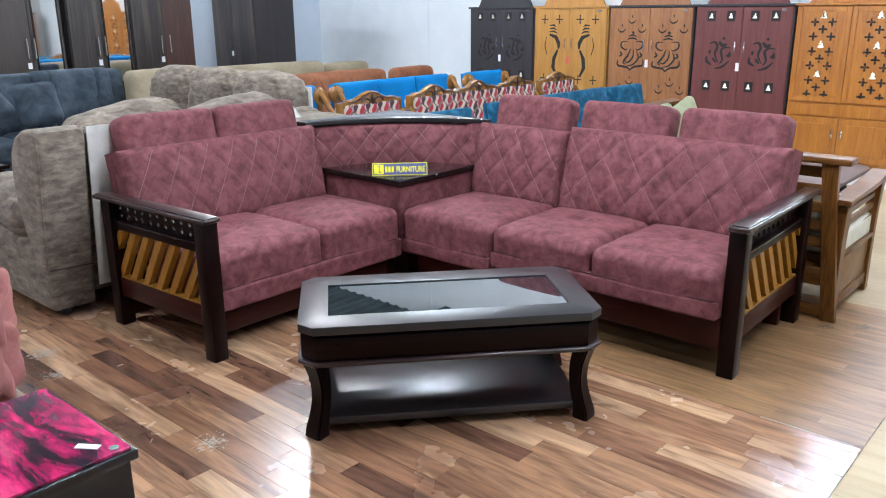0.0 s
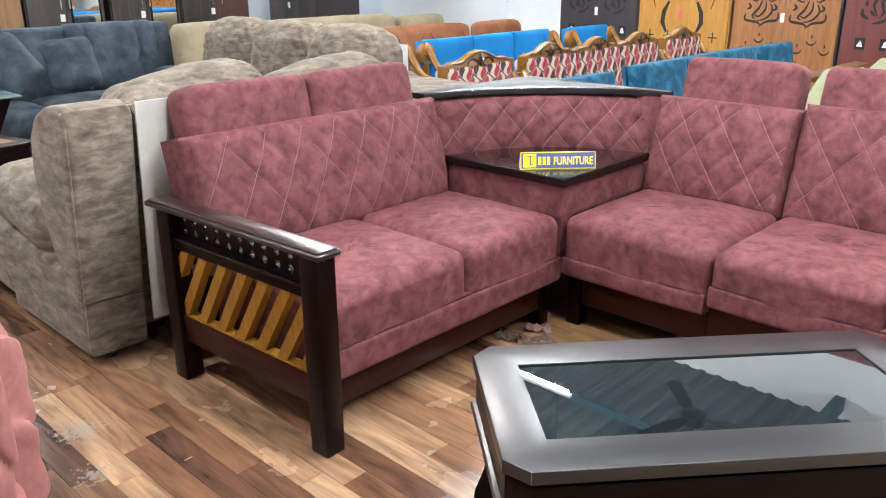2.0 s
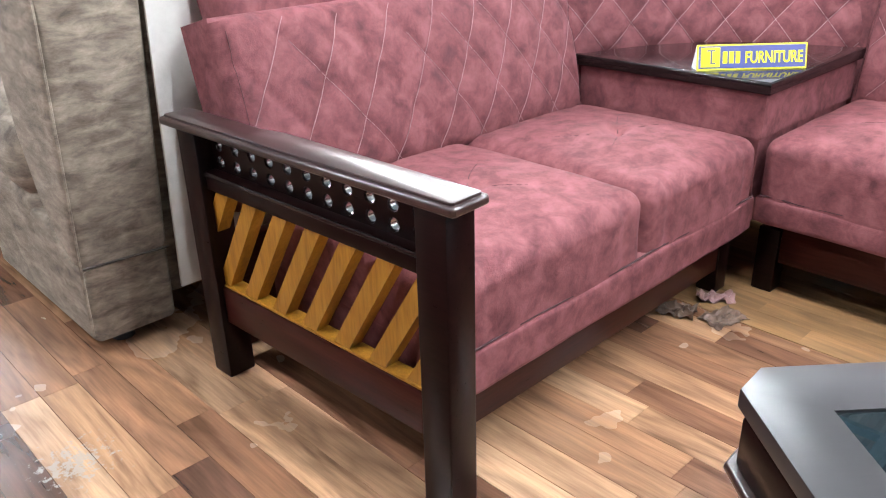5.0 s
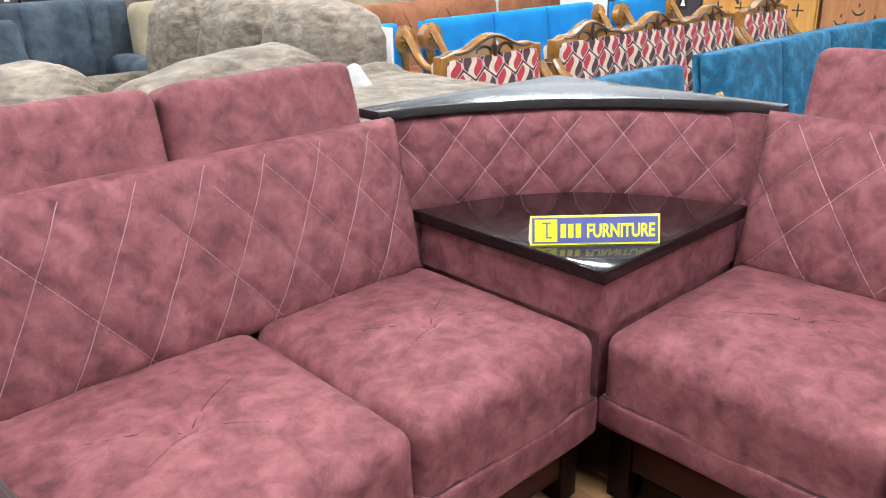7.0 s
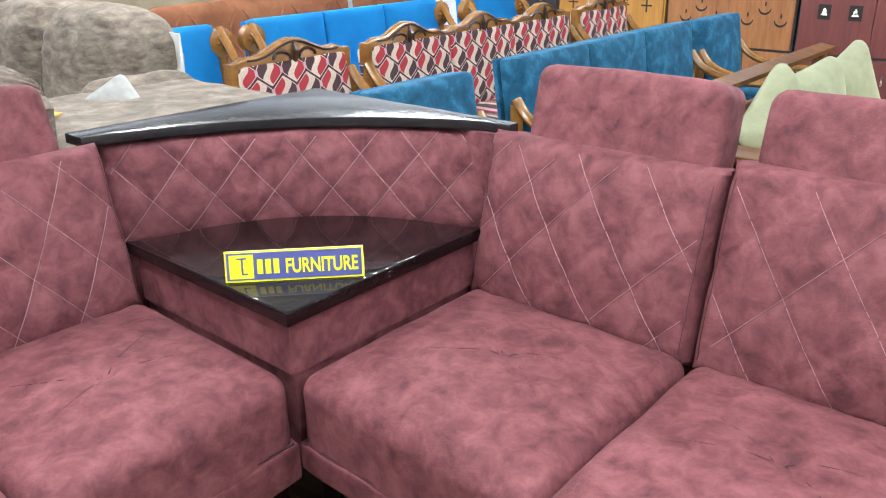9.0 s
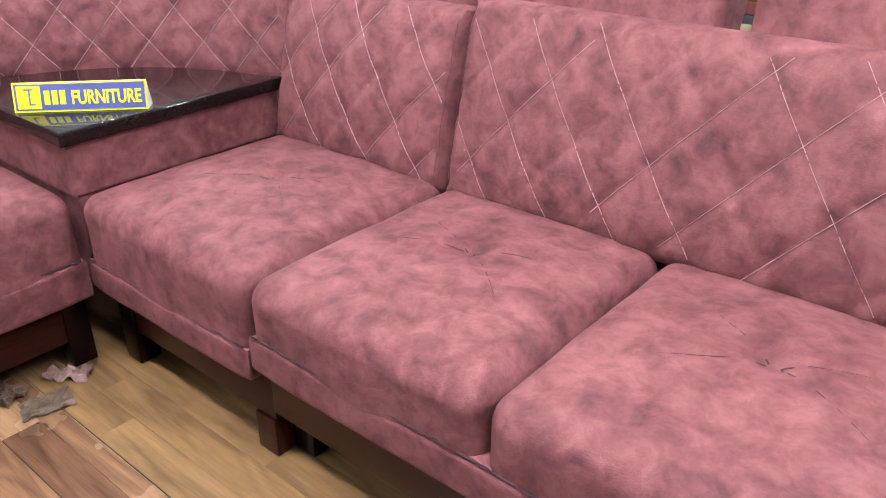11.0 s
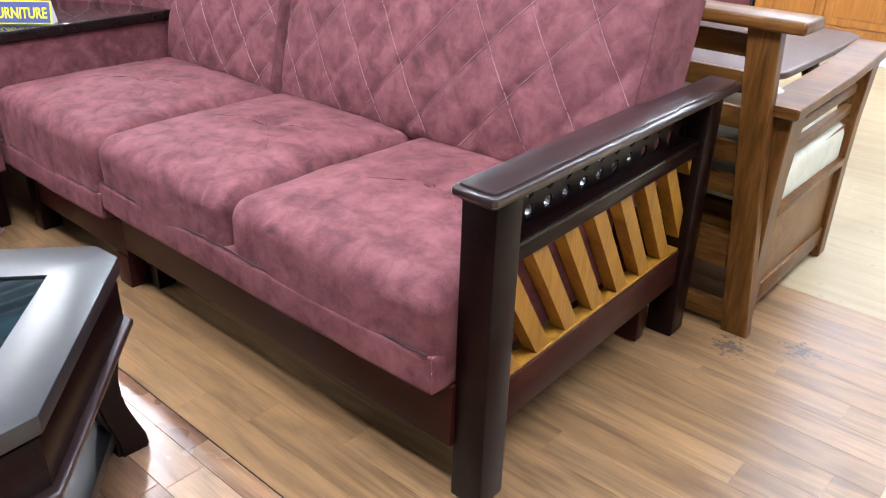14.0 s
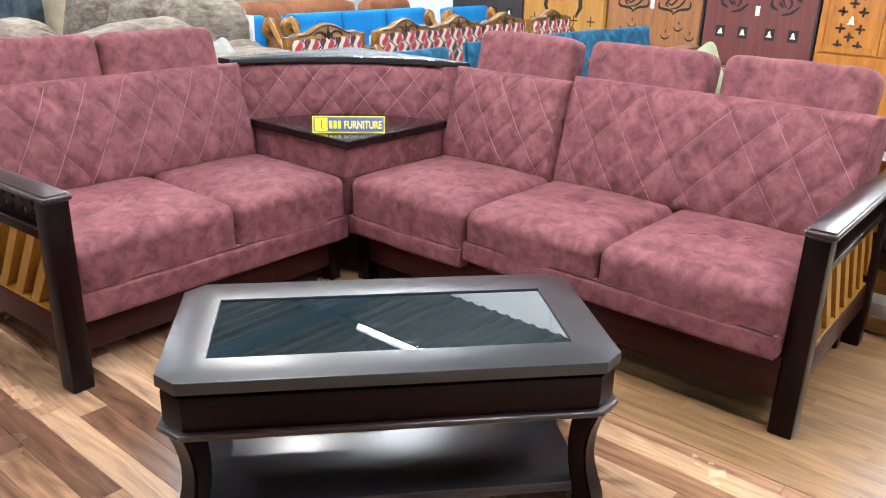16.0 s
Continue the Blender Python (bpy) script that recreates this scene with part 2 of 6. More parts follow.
def add_tube(bm, pts, radius, sides=8, flat=1.0):
    """A round bar along points; radius may be a list; flat squeezes it upright."""
    pts = [Vector(p) for p in pts]
    rad = radius if isinstance(radius, (list, tuple)) else [radius] * len(pts)
    rings = []
    for i, p in enumerate(pts):
        d = (pts[min(i + 1, len(pts) - 1)] - pts[max(i - 1, 0)]).normalized()
        u = d.cross(Vector((0, 0, 1)) if abs(d.z) < 0.95 else Vector((1, 0, 0))).normalized()
        w = u.cross(d).normalized()
        rings.append([bm.verts.new(p + rad[i] * (math.cos(t) * u + flat * math.sin(t) * w)) for t in (2 * math.pi * k / sides for k in range(sides))])
    for a, b in zip(rings, rings[1:]):
        for k in range(sides):
            bm.faces.new((a[k], a[(k + 1) % sides], b[(k + 1) % sides], b[k]))
    bm.faces.new(rings[0][::-1])
    bm.faces.new(rings[-1])


def tube(pts, radius, sides=8, flat=1.0):
    bm = bmesh.new()
    add_tube(bm, pts, radius, sides, flat)
    bmesh.ops.recalc_face_normals(bm, faces=bm.faces)
    return bm


def soft(lx, ly, lz, r, cuts=12, crown=0.0, side=0.0, dimples=(), rumple=0.0, seed=0.0, front=0.0):
    """A stuffed block centred on x and y, standing on z = 0, with rounded edges, a crowned top and sewn-in dimples (x, y, depth, width)."""
    bm = bmesh.new()
    bmesh.ops.create_cube(bm, size=2.0)
    bmesh.ops.subdivide_edges(bm, edges=bm.edges, cuts=cuts, use_grid_fill=True)
    h = Vector((lx / 2, ly / 2, lz / 2))
    r = min(r, h.x, h.y, h.z)
    core = h - Vector((r, r, r))
    for v in bm.verts:
        u = v.co.copy()
        # points crowd towards the edges, where the curve is
        p = Vector([math.copysign(abs(c) ** 0.8, c) * s for c, s in zip(u, h)])
        q = Vector([max(-c, min(c, a)) for a, c in zip(p, core)])
        d = p - q
        if d.length > 1e-9:
            p = q + d.normalized() * r if d.length > r or max(abs(c) for c in u) > 0.999 else p
        w = (1 - min(1, abs(p.x) / h.x) ** 2.2) * (1 - min(1, abs(p.y) / h.y) ** 2.2)
        if p.z > 0:
            p.z += crown * w * (p.z / h.z)
        if side:
            k = 1 - (p.z / h.z) ** 2
            p.x += side * k * (p.x / h.x) * (1 - min(1, abs(p.y) / h.y) ** 2)
            p.y += side * k * (p.y / h.y) * (1 - min(1, abs(p.x) / h.x) ** 2)
        for dx, dy, depth, width in dimples:
            if p.z > 0:
                rr = math.hypot(p.x - dx, p.y - dy)
                p.z -= depth * math.exp(-(rr / width) ** 1.3) * (p.z / h.z)
        if rumple:
            n3 = noise.noise_vector(Vector((p.x * 9 + seed, p.y * 9, p.z * 9)))
            p += rumple * n3
        v.co = p + Vector((0, 0, h.z))
    return bm


def moved(bm, m):
    bmesh.ops.transform(bm, matrix=m, verts=bm.verts)
    return bm

# ---- the place ----
H_CEIL = 3.95
X0, X1, Y0, Y1 = -7.2, 6.0, -7.0, 5.62
# for the unseen south and east walls, toned down to keep reflections dark
DIMWALL = plain("grey_beige_wall_paint", (0.30, 0.29, 0.27), 0.7, 0, 0.08, 2, 0.05)


def structure(name, bm, material, label, smooth=False):
    return tagged(part(name, bm, material, None, "", smooth), label, name.split("_")[0], "", "structure")


bm = bmesh.new()
for xa, xb in ((X0, -4.885), (-4.88, -2.4), (-2.395, 0.1), (0.105, 2.6), (2.605, X1)):
    add_box(bm, xa, xb, Y1, Y1 + 0.15, 0, H_CEIL)
structure("wall_north", bm, WHITEWALL, "white painted showroom wall panels with fine joints")
structure("wall_west", box(X0 - 0.15, X0, Y0, Y1 + 0.15, 0, H_CEIL, 0), SHADEDWALL, "white painted showroom wall, its bluish shade put into the colour")
structure("wall_south", box(X0, X1, Y0 - 0.15, Y0, 0, H_CEIL, 0), DIMWALL, "unseen grey-beige wall added to close the room and dim reflections")
# unseen wall; its opening is added to let soft sky light in
bm = bmesh.new()
for ya, yb, za, zb in ((Y0, -4.0, 0, H_CEIL), (3.2, Y1 + 0.15, 0, H_CEIL), (-4.0, 3.2, 2.6, H_CEIL)):
    add_box(bm, X1, X1 + 0.15, ya, yb, za, zb)
structure("wall_east", bm, DIMWALL, "unseen grey-beige wall with an added opening for sky light")
# unseen ground added beyond the opening
structure("ground", box(X1, 60, -40, 40, -0.12, -0.02, 0), plain("grey_paving", (0.30, 0.29, 0.28), 0.8), "unseen plain grey paving added outside the east opening")


def sheet_roof():
    m, nt, b = nodes_of("grey_sheet_roof")
    v = coords(nt)
    n = noise_node(nt, v, 2.0, 5, 0.6)
    link(nt, ramp(nt, n, [(0.3, (0.085, 0.10, 0.105)), (0.7, (0.13, 0.15, 0.155))]), b.inputs["Base Color"])
    b.inputs["Roughness"].default_value, b.inputs["Metallic"].default_value = 0.5, 0.2
    return m


ROOF = sheet_roof()
STEEL = plain("blue_grey_steel_paint", (0.04, 0.085, 0.11), 0.45, 0.2, 0.15, 8, 0.02)
bm = bmesh.new()
nx = 520
prof = []
for i in range(nx + 1):
    x = X0 + (X1 - X0) * i / nx
    prof.append((x, H_CEIL + 0.022 * max(-1.0, min(1.0, 1.6 * math.sin(2 * math.pi * x / 0.20)))))
lo = [[bm.verts.new((x, y, z)) for x, z in prof] for y in (Y0, Y1 + 0.15)]
hi = [[bm.verts.new((x, y, z + 0.03)) for x, z in prof] for y in (Y0, Y1 + 0.15)]
for i in range(nx):
    bm.faces.new((lo[0][i], lo[1][i], lo[1][i + 1], lo[0][i + 1]))
    bm.faces.new((hi[0][i], hi[0][i + 1], hi[1][i + 1], hi[1][i]))
structure("ceiling", bm, ROOF, "dark grey corrugated metal roof sheets", True)
for k, y in enumerate((-5.5, -3.6, -1.7, 0.2, 2.1, 4.0)):
    structure("trim_purlin", box(X0, X1, y, y + 0.05, H_CEIL - 0.10, H_CEIL - 0.024, 0.004), STEEL, "blue-grey painted steel roof purlin")
for k, x in enumerate((-4.6, -0.4, 3.8)):
    structure("trim_beam", box(x, x + 0.10, Y0, Y1, H_CEIL - 0.26, H_CEIL - 0.102, 0.005), STEEL, "blue-grey painted steel roof beam")
TUBE = glowing("lit_tube", (0.93, 0.965, 1.0), TUBE_POWER)
BULB = glowing("lit_bulb", (1.0, 0.97, 0.93), 800.0)


def tube_or_fill_light(x, y, z=3.12, length=1.12):
    t = thing("tube_or_fill_light", "lit white tube light on a roof batten, in a mostly added fill set", "light", "tube lights under the roof", pose(x, y, z))
    part("tube", tube([(-length / 2, 0, 0), (length / 2, 0, 0)], 0.013, 10), TUBE, t, "glowing white tube")
    part("batten", box(-length / 2 - 0.03, length / 2 + 0.03, -0.02, 0.02, 0.02, 0.05, 0.004), PAPER, t)
    for sx in (-0.4, 0.4):
        part("rod", tube([(sx * length, 0, 0.05), (sx * length, 0, H_CEIL - z - 0.02)], 0.006, 6), STEEL, t)
    return t


# the first tube shows in the table glass; the others are unseen, added fill
for gx, gy in ((-2.45, 2.93), (-6.1, 1.2), (-1.3, -2.9), (3.7, 0.7), (1.3, -0.45), (0.15, -1.0), (-3.0, -5.0), (2.7, -0.9), (2.9, 2.9), (-5.9, -1.6)):
    tube_or_fill_light(gx, gy)
# unseen tubes added to brighten the north wall and the floor's reflection of it
for gx in (1.1, 2.9):
    tube_or_fill_light(gx, 5.55, 3.40)


def round_lamp(x, y, z=3.0):
    t = thing("bulb_lamp", "lit round bulb lamp hung on a cord", "light", "", pose(x, y, z))
    bm = bmesh.new()
    bmesh.ops.create_uvsphere(bm, u_segments=16, v_segments=10, radius=0.07)
    part("bulb", bm, BULB, t, "glowing round bulb")
    part("holder", tube([(0, 0, 0.066), (0, 0, 0.12)], 0.018, 10), STEEL, t)
    part("cord", tube([(0, 0, 0.13), (0, 0, H_CEIL - z - 0.02)], 0.005, 6), STEEL, t)


round_lamp(-2.57, 1.19)


def ceiling_fan(x, y, z=3.0):
    t = thing("ceiling_fan", "dark ceiling fan with three still blades", "fan", "", pose(x, y, z))
    part("motor", tube([(0, 0, -0.05), (0, 0, -0.03), (0, 0, 0.05), (0, 0, 0.07)], [0.06, 0.10, 0.10, 0.04], 20), BROWNM, t)
    part("rod", tube([(0, 0, 0.07), (0, 0, H_CEIL - z - 0.02)], 0.014, 10), BROWNM, t)
    for k in range(3):
        part("blade", prism([(0.10, -0.03), (0.22, -0.06), (0.58, -0.065), (0.62, 0.0), (0.58, 0.055), (0.22, 0.05), (0.10, 0.03)], "z", -0.004, 0.004), BROWNM, t, "", False, pose(0, 0, 0, 0, 0, 15 + 120 * k) @ pose(0, 0, 0, 8, 0, 0))


BROWNM = plain("dark_brown_metal", (0.03, 0.02, 0.016), 0.4, 0.3, 0.1, 20, 0)
ceiling_fan(-0.78, 3.12)

# ---- floors ----


def plywood():
    m, nt, b = nodes_of("worn_plywood")
    v = coords(nt, (1, 1, 1))
    big = noise_node(nt, v, 1.3, 5, 0.6, 0.4)
    grain = noise_node(nt, coords(nt, (1.5, 26, 1)), 1.0, 5, 0.6, 0.5)
    spots = noise_node(nt, v, 24, 3, 0.6)
    col = ramp(nt, big, [(0.3, (0.31, 0.23, 0.125)), (0.7, (0.43, 0.34, 0.205))])
    col = mixed(nt, 0.25, col, ramp(nt, grain, [(0.35, (0.26, 0.18, 0.085)), (0.65, (0.48, 0.39, 0.25))]))
    col = mixed(nt, ramp(nt, spots, [(0.66, (0, 0, 0)), (0.72, (1, 1, 1))]), col, (0.27, 0.20, 0.12))
    link(nt, col, b.inputs["Base Color"])
    b.inputs["Roughness"].default_value = 0.55
    bump(nt, b, grain, 0.1, 0.003)
    return m


structure("floor", box(X0, X1, Y0, Y1, -0.12, -0.006, 0), plywood(), "pale plywood sheet floor with worn seams")
TILE = plain("pale_grey_tile", (0.52, 0.53, 0.54), 0.3, 0, 0.05, 3, 0.02)
structure("floor_tiles", box(X0, X1, 4.45, Y1, -0.006, -0.003, 0), TILE, "pale grey tiled floor along the back wall")


def plank_material(name, tones, fine=26.0, figure=0.16, stains=(), matt=0.13, grain=1.0, gloss=0.75):
    m, nt, b = nodes_of(name)
    info = nt.nodes.new("ShaderNodeObjectInfo")
    v = coords(nt, (1.0, 1.0, 1.0))
    off = nt.nodes.new("ShaderNodeVectorMath")
    off.operation = "MULTIPLY_ADD"
    link(nt, info.outputs["Random"], off.inputs[0])
    off.inputs[1].default_value = (91, 57, 0)
    link(nt, v, off.inputs[2])
    mp = nt.nodes.new("ShaderNodeMapping")
    mp.inputs["Scale"].default_value = (2.2, fine, 1)
    link(nt, off.outputs[0], mp.inputs["Vector"])
    g = noise_node(nt, mp.outputs["Vector"], 1.0, 4, 0.55, 0.9)
    swirl = noise_node(nt, mp.outputs["Vector"], 0.45, 2, 0.5, 0.4)
    rings = maths(nt, "FRACT", maths(nt, "MULTIPLY", swirl, 9.0))
    rings = maths(nt, "MULTIPLY", maths(nt, "ABSOLUTE", maths(nt, "SUBTRACT", rings, 0.5)), 2.0)
    g = maths(nt, "ADD", maths(nt, "MULTIPLY", g, 1.0 - figure * 1.05), maths(nt, "MULTIPLY", rings, figure))
    mp2 = nt.nodes.new("ShaderNodeMapping")
    mp2.inputs["Scale"].default_value = (9, 190, 1)
    link(nt, off.outputs[0], mp2.inputs["Vector"])
    f = noise_node(nt, mp2.outputs["Vector"], 1.0, 3, 0.6)
    base = ramp(nt, info.outputs["Random"], tones)
    streak = ramp(nt, g, [(0.30, (0.52, 0.48, 0.46)), (0.48, (0.95, 0.94, 0.93)), (0.68, (1.36, 1.32, 1.25))])
    col = mixed(nt, grain, base, streak, "MULTIPLY")
    col = mixed(nt, 0.35, col, ramp(nt, f, [(0.35, (0.62, 0.60, 0.58)), (0.65, (1.25, 1.25, 1.25))]), "MULTIPLY")
    place = nt.nodes.new("ShaderNodeNewGeometry").outputs["Position"]
    dust = noise_node(nt, place, 2.5, 4, 0.6)
    # worn marks, each at its own spot on the floor
    for sx, sy, reach, tone in stains:
        gap = nt.nodes.new("ShaderNodeVectorMath")
        gap.operation = "DISTANCE"
        link(nt, place, gap.inputs[0])
        gap.inputs[1].default_value = (sx, sy, 0)
        rough = noise_node(nt, place, 55, 4, 0.7)
        mask = maths(nt, "SUBTRACT", maths(nt, "SUBTRACT", maths(nt, "MULTIPLY", rough, 1.6), 0.62), maths(nt, "DIVIDE", gap.outputs["Value"], reach * 3.0))
        col = mixed(nt, ramp(nt, mask, [(0.0, (0, 0, 0)), (0.12, (0.8, 0.8, 0.8))]), col, tone)
    link(nt, col, b.inputs["Base Color"])
    link(nt, maths(nt, "ADD", matt, maths(nt, "MULTIPLY", dust, 0.24)), b.inputs["Roughness"])
    b.inputs["Specular IOR Level"].default_value = gloss
    bump(nt, b, maths(nt, "ADD", maths(nt, "MULTIPLY", g, 0.5), f), 0.03, 0.001)
    return m


STRIP = plank_material("walnut_strip_laminate", [(0.0, (0.082, 0.040, 0.027)), (0.25, (0.158, 0.077, 0.045)), (0.5, (0.228, 0.119, 0.067)), (0.8, (0.305, 0.173, 0.098)), (1.0, (0.42, 0.265, 0.162))], 15, 0.15, [(-0.62, -1.66, 0.10, (0.30, 0.26, 0.22)), (-0.36, -1.73, 0.07, (0.30, 0.26, 0.22)), (0.62, -1.62, 0.08, (0.36, 0.30, 0.24))])
OAK = plank_material("oak_plank_laminate", [(0.0, (0.185, 0.102, 0.045)), (0.5, (0.215, 0.121, 0.055)), (1.0, (0.250, 0.144, 0.069))], 17, 0.13, [(1.93, 0.92, 0.07, (0.035, 0.03, 0.03)), (2.07, 1.02, 0.06, (0.035, 0.03, 0.03))], 0.25, 0.85, 0.42)

# ---- maroon corner sofa ----
SOFA_Z = 0.455


def quilted_back(name, parent, width, height, thick, at, ways, bend=None, depth=0.0052, bulge=0.032, edge=0.034, cell=0.0105):
    """A stuffed backrest: front sewn in diamonds, plain rounded sides and rear. ways gives the two sets of seams: start, spacing, lean and how often a thread shows."""
    def off(x, z):
        y = bulge * (1 - abs(2 * x / width - 1) ** 4) * (1 - abs(2 * z / height - 1) ** 3)
        for start, pitch, lean, _ in ways:
            a = (x - start - lean * z) / pitch
            d = abs(a - round(a)) * pitch / math.hypot(1, lean)
            y -= depth * (math.exp(-((d / 0.0075) ** 2)) + 0.4 * math.exp(-((d / 0.022) ** 2)))
        y += 0.004 * noise.noise(Vector((x * 7 + width * 31, z * 7, 1.7)))
        e = min(x, width - x, z, height - z)
        if e < edge:
            y -= edge * (1 - math.sqrt(max(0.0, 1 - (1 - e / edge) ** 2)))
        return -y
    nx, nz = max(4, round(width / cell)), max(4, round(height / cell))
    bm = bmesh.new()
    place = bend or (lambda x, y, z: (x, y, z))
    rows = []
    for j in range(nz + 1):
        z = height * j / nz
        rows.append([bm.verts.new(place(width * i / nx, off(width * i / nx, z), z)) for i in range(nx + 1)])
    for j in range(nz):
        for i in range(nx):
            bm.faces.new((rows[j][i], rows[j][i + 1], rows[j + 1][i + 1], rows[j + 1][i]))
    # sides, top and rear
    ring = [rows[0][i] for i in range(nx + 1)] + [rows[j][nx] for j in range(1, nz + 1)] + [rows[nz][i] for i in range(nx - 1, -1, -1)] + [rows[j][0] for j in range(nz - 1, 0, -1)]
    flat = [(width * i / nx, 0.0) for i in range(nx + 1)] + [(width, height * j / nz) for j in range(1, nz + 1)] + [(width * i / nx, height) for i in range(nx - 1, -1, -1)] + [(0.0, height * j / nz) for j in range(nz - 1, 0, -1)]
    prev = ring
    for y, inset in ((thick * 0.5, -0.004), (thick - 0.03, 0.0), (thick, 0.03)):
        cur = []
        for x, z in flat:
            xx = min(max(x, inset), width - inset)
            zz = min(max(z, inset), height - inset)
            cur.append(bm.verts.new(place(xx, y, zz)))
        for k in range(len(ring)):
            k2 = (k + 1) % len(ring)
            bm.faces.new((prev[k2], prev[k], cur[k], cur[k2]))
        prev = cur
    if bend:
        for i in range(nx):
            bm.faces.new((prev[i + 1], prev[i], prev[(2 * nx + nz - i) % len(prev)], prev[2 * nx + nz - i - 1]))
    else:
        bm.faces.new(prev)
    bmesh.ops.remove_doubles(bm, verts=bm.verts, dist=0.0005)
    bmesh.ops.recalc_face_normals(bm, faces=bm.faces)
    ob = part(name, bm, MAROON, parent, "", True, at)
    # the pale seam threads, line by line; each sinks from sight towards its ends
    rnd = random.Random(int(width * 1000))
    for start, pitch, lean, often in ways:
        for k in range(-9, 16):
            run = []
            for s in range(81):
                z = height * s / 80
                x = start + pitch * k + lean * z
                if 0.02 < x < width - 0.02 and 0.012 < z < height - 0.012:
                    run.append((x, off(x, z), z))
            keep = rnd.uniform(0.45 + 0.5 * often, 1.0)
            begin = rnd.uniform(0.0, 1.0 - keep) * (1.0 if often < 0.9 else 0.4)
            if rnd.random() > often:
                continue
            run = run[int(len(run) * begin):int(len(run) * (begin + keep))]
            if len(run) > 8:
                line = []
                for q in range(len(run)):
                    near = run[max(0, q - 3):q + 4]
                    line.append(place(run[q][0], sum(p[1] for p in near) / len(near) - 0.0027, run[q][2]))
                thin = 0.0011 if bend or often > 0.9 else 0.0007
                part("seam_thread", tube(line, thin, 4), THREAD, ob)
    # the seam round the front panel's ends
    for x in () if bend else (0.018, width - 0.018):
        run = [place(x, off(x, z) - 0.0012, z) for z in (height * (0.06 + 0.86 * q / 30) for q in range(31))]
        part("edge_seam", tube(run, 0.0007, 4), SEAM_SHADE, ob)
    return ob


def seat_cushion(parent, x0, x1, y0, y1, z0, z1, m, seed):
    w, d = x1 - x0, y1 - y0
    bm = soft(w, d, z1 - z0, 0.046, 44, 0.028, 0.004, ((0, 0.03, 0.018, 0.022),), 0.004, seed)
    rnd = random.Random(seed)
    # drawn seams run from the button out to the rim, and down the front
    rays = [(a + rnd.uniform(-12, 12), r) for a, r in ((-150, 0.16), (-35, 0.17), (25, 0.12), (158, 0.13))]
    for v in bm.verts:
        x, y = v.co.x, v.co.y - 0.03
        if v.co.z > (z1 - z0) * 0.8:
            rr = math.hypot(x, y)
            for a, r in rays:
                c, s = math.cos(radians(a)), math.sin(radians(a))
                along, across = x * c + y * s, abs(-x * s + y * c + 0.5 * (x * c + y * s) ** 2)
                if along > 0:
                    v.co.z -= 0.0065 * math.exp(-((across / 0.010) ** 2)) * math.exp(-(along / r) ** 2)
        for sx in (-0.21, 0.21):
            k = math.exp(-(((x - sx * w / 0.6) / 0.008) ** 2))
            if abs(v.co.y) > d / 2 - 0.05:
                v.co.y -= math.copysign(0.0035 * k, v.co.y)
                v.co.z -= 0.002 * k if v.co.z > (z1 - z0) * 0.8 else 0.0
    moved(bm, Matrix.Translation(((x0 + x1) / 2, (y0 + y1) / 2, z0)))
    tops = [v.co.copy() for v in bm.verts if v.co.z > z0 + (z1 - z0) * 0.8]
    ob = part("seat_cushion", bm, MAROON, parent, "", True, m)
    # the drawn seams themselves, their crease shade put into the dark colour
    cx, cy = (x0 + x1) / 2, (y0 + y1) / 2 + 0.03
    for a, r in rays:
        c, s = math.cos(radians(a)), math.sin(radians(a))
        run = []
        for q in range(15):
            t = r * 1.15 * q / 14
            px, py = cx + c * t + s * 0.5 * t * t, cy + s * t - c * 0.5 * t * t
            best = min(tops, key=lambda p: (p.x - px) ** 2 + (p.y - py) ** 2)
            run.append(Vector((px, py, best.z)))
        run = [sum(run[max(0, q - 2):q + 3], Vector((0, 0, 0))) / len(run[max(0, q - 2):q + 3]) + Vector((0, 0, 0.0004)) for q in range(15)]
        part("seam_shade", tube(run, [0.0013 * (1 - 0.7 * q / 14) for q in range(15)], 4), SEAM_SHADE, ob)
    return ob



def headrest(parent, x0, x1, at, seed, height=0.25):
    w = x1 - x0
    bm = soft(w, 0.15, height, 0.038, 18, 0.004, 0.005, (), 0.004, seed)
    moved(bm, Matrix.Translation(((x0 + x1) / 2, 0, 0)))
    return part("headrest", bm, MAROON, parent, "", True, at)


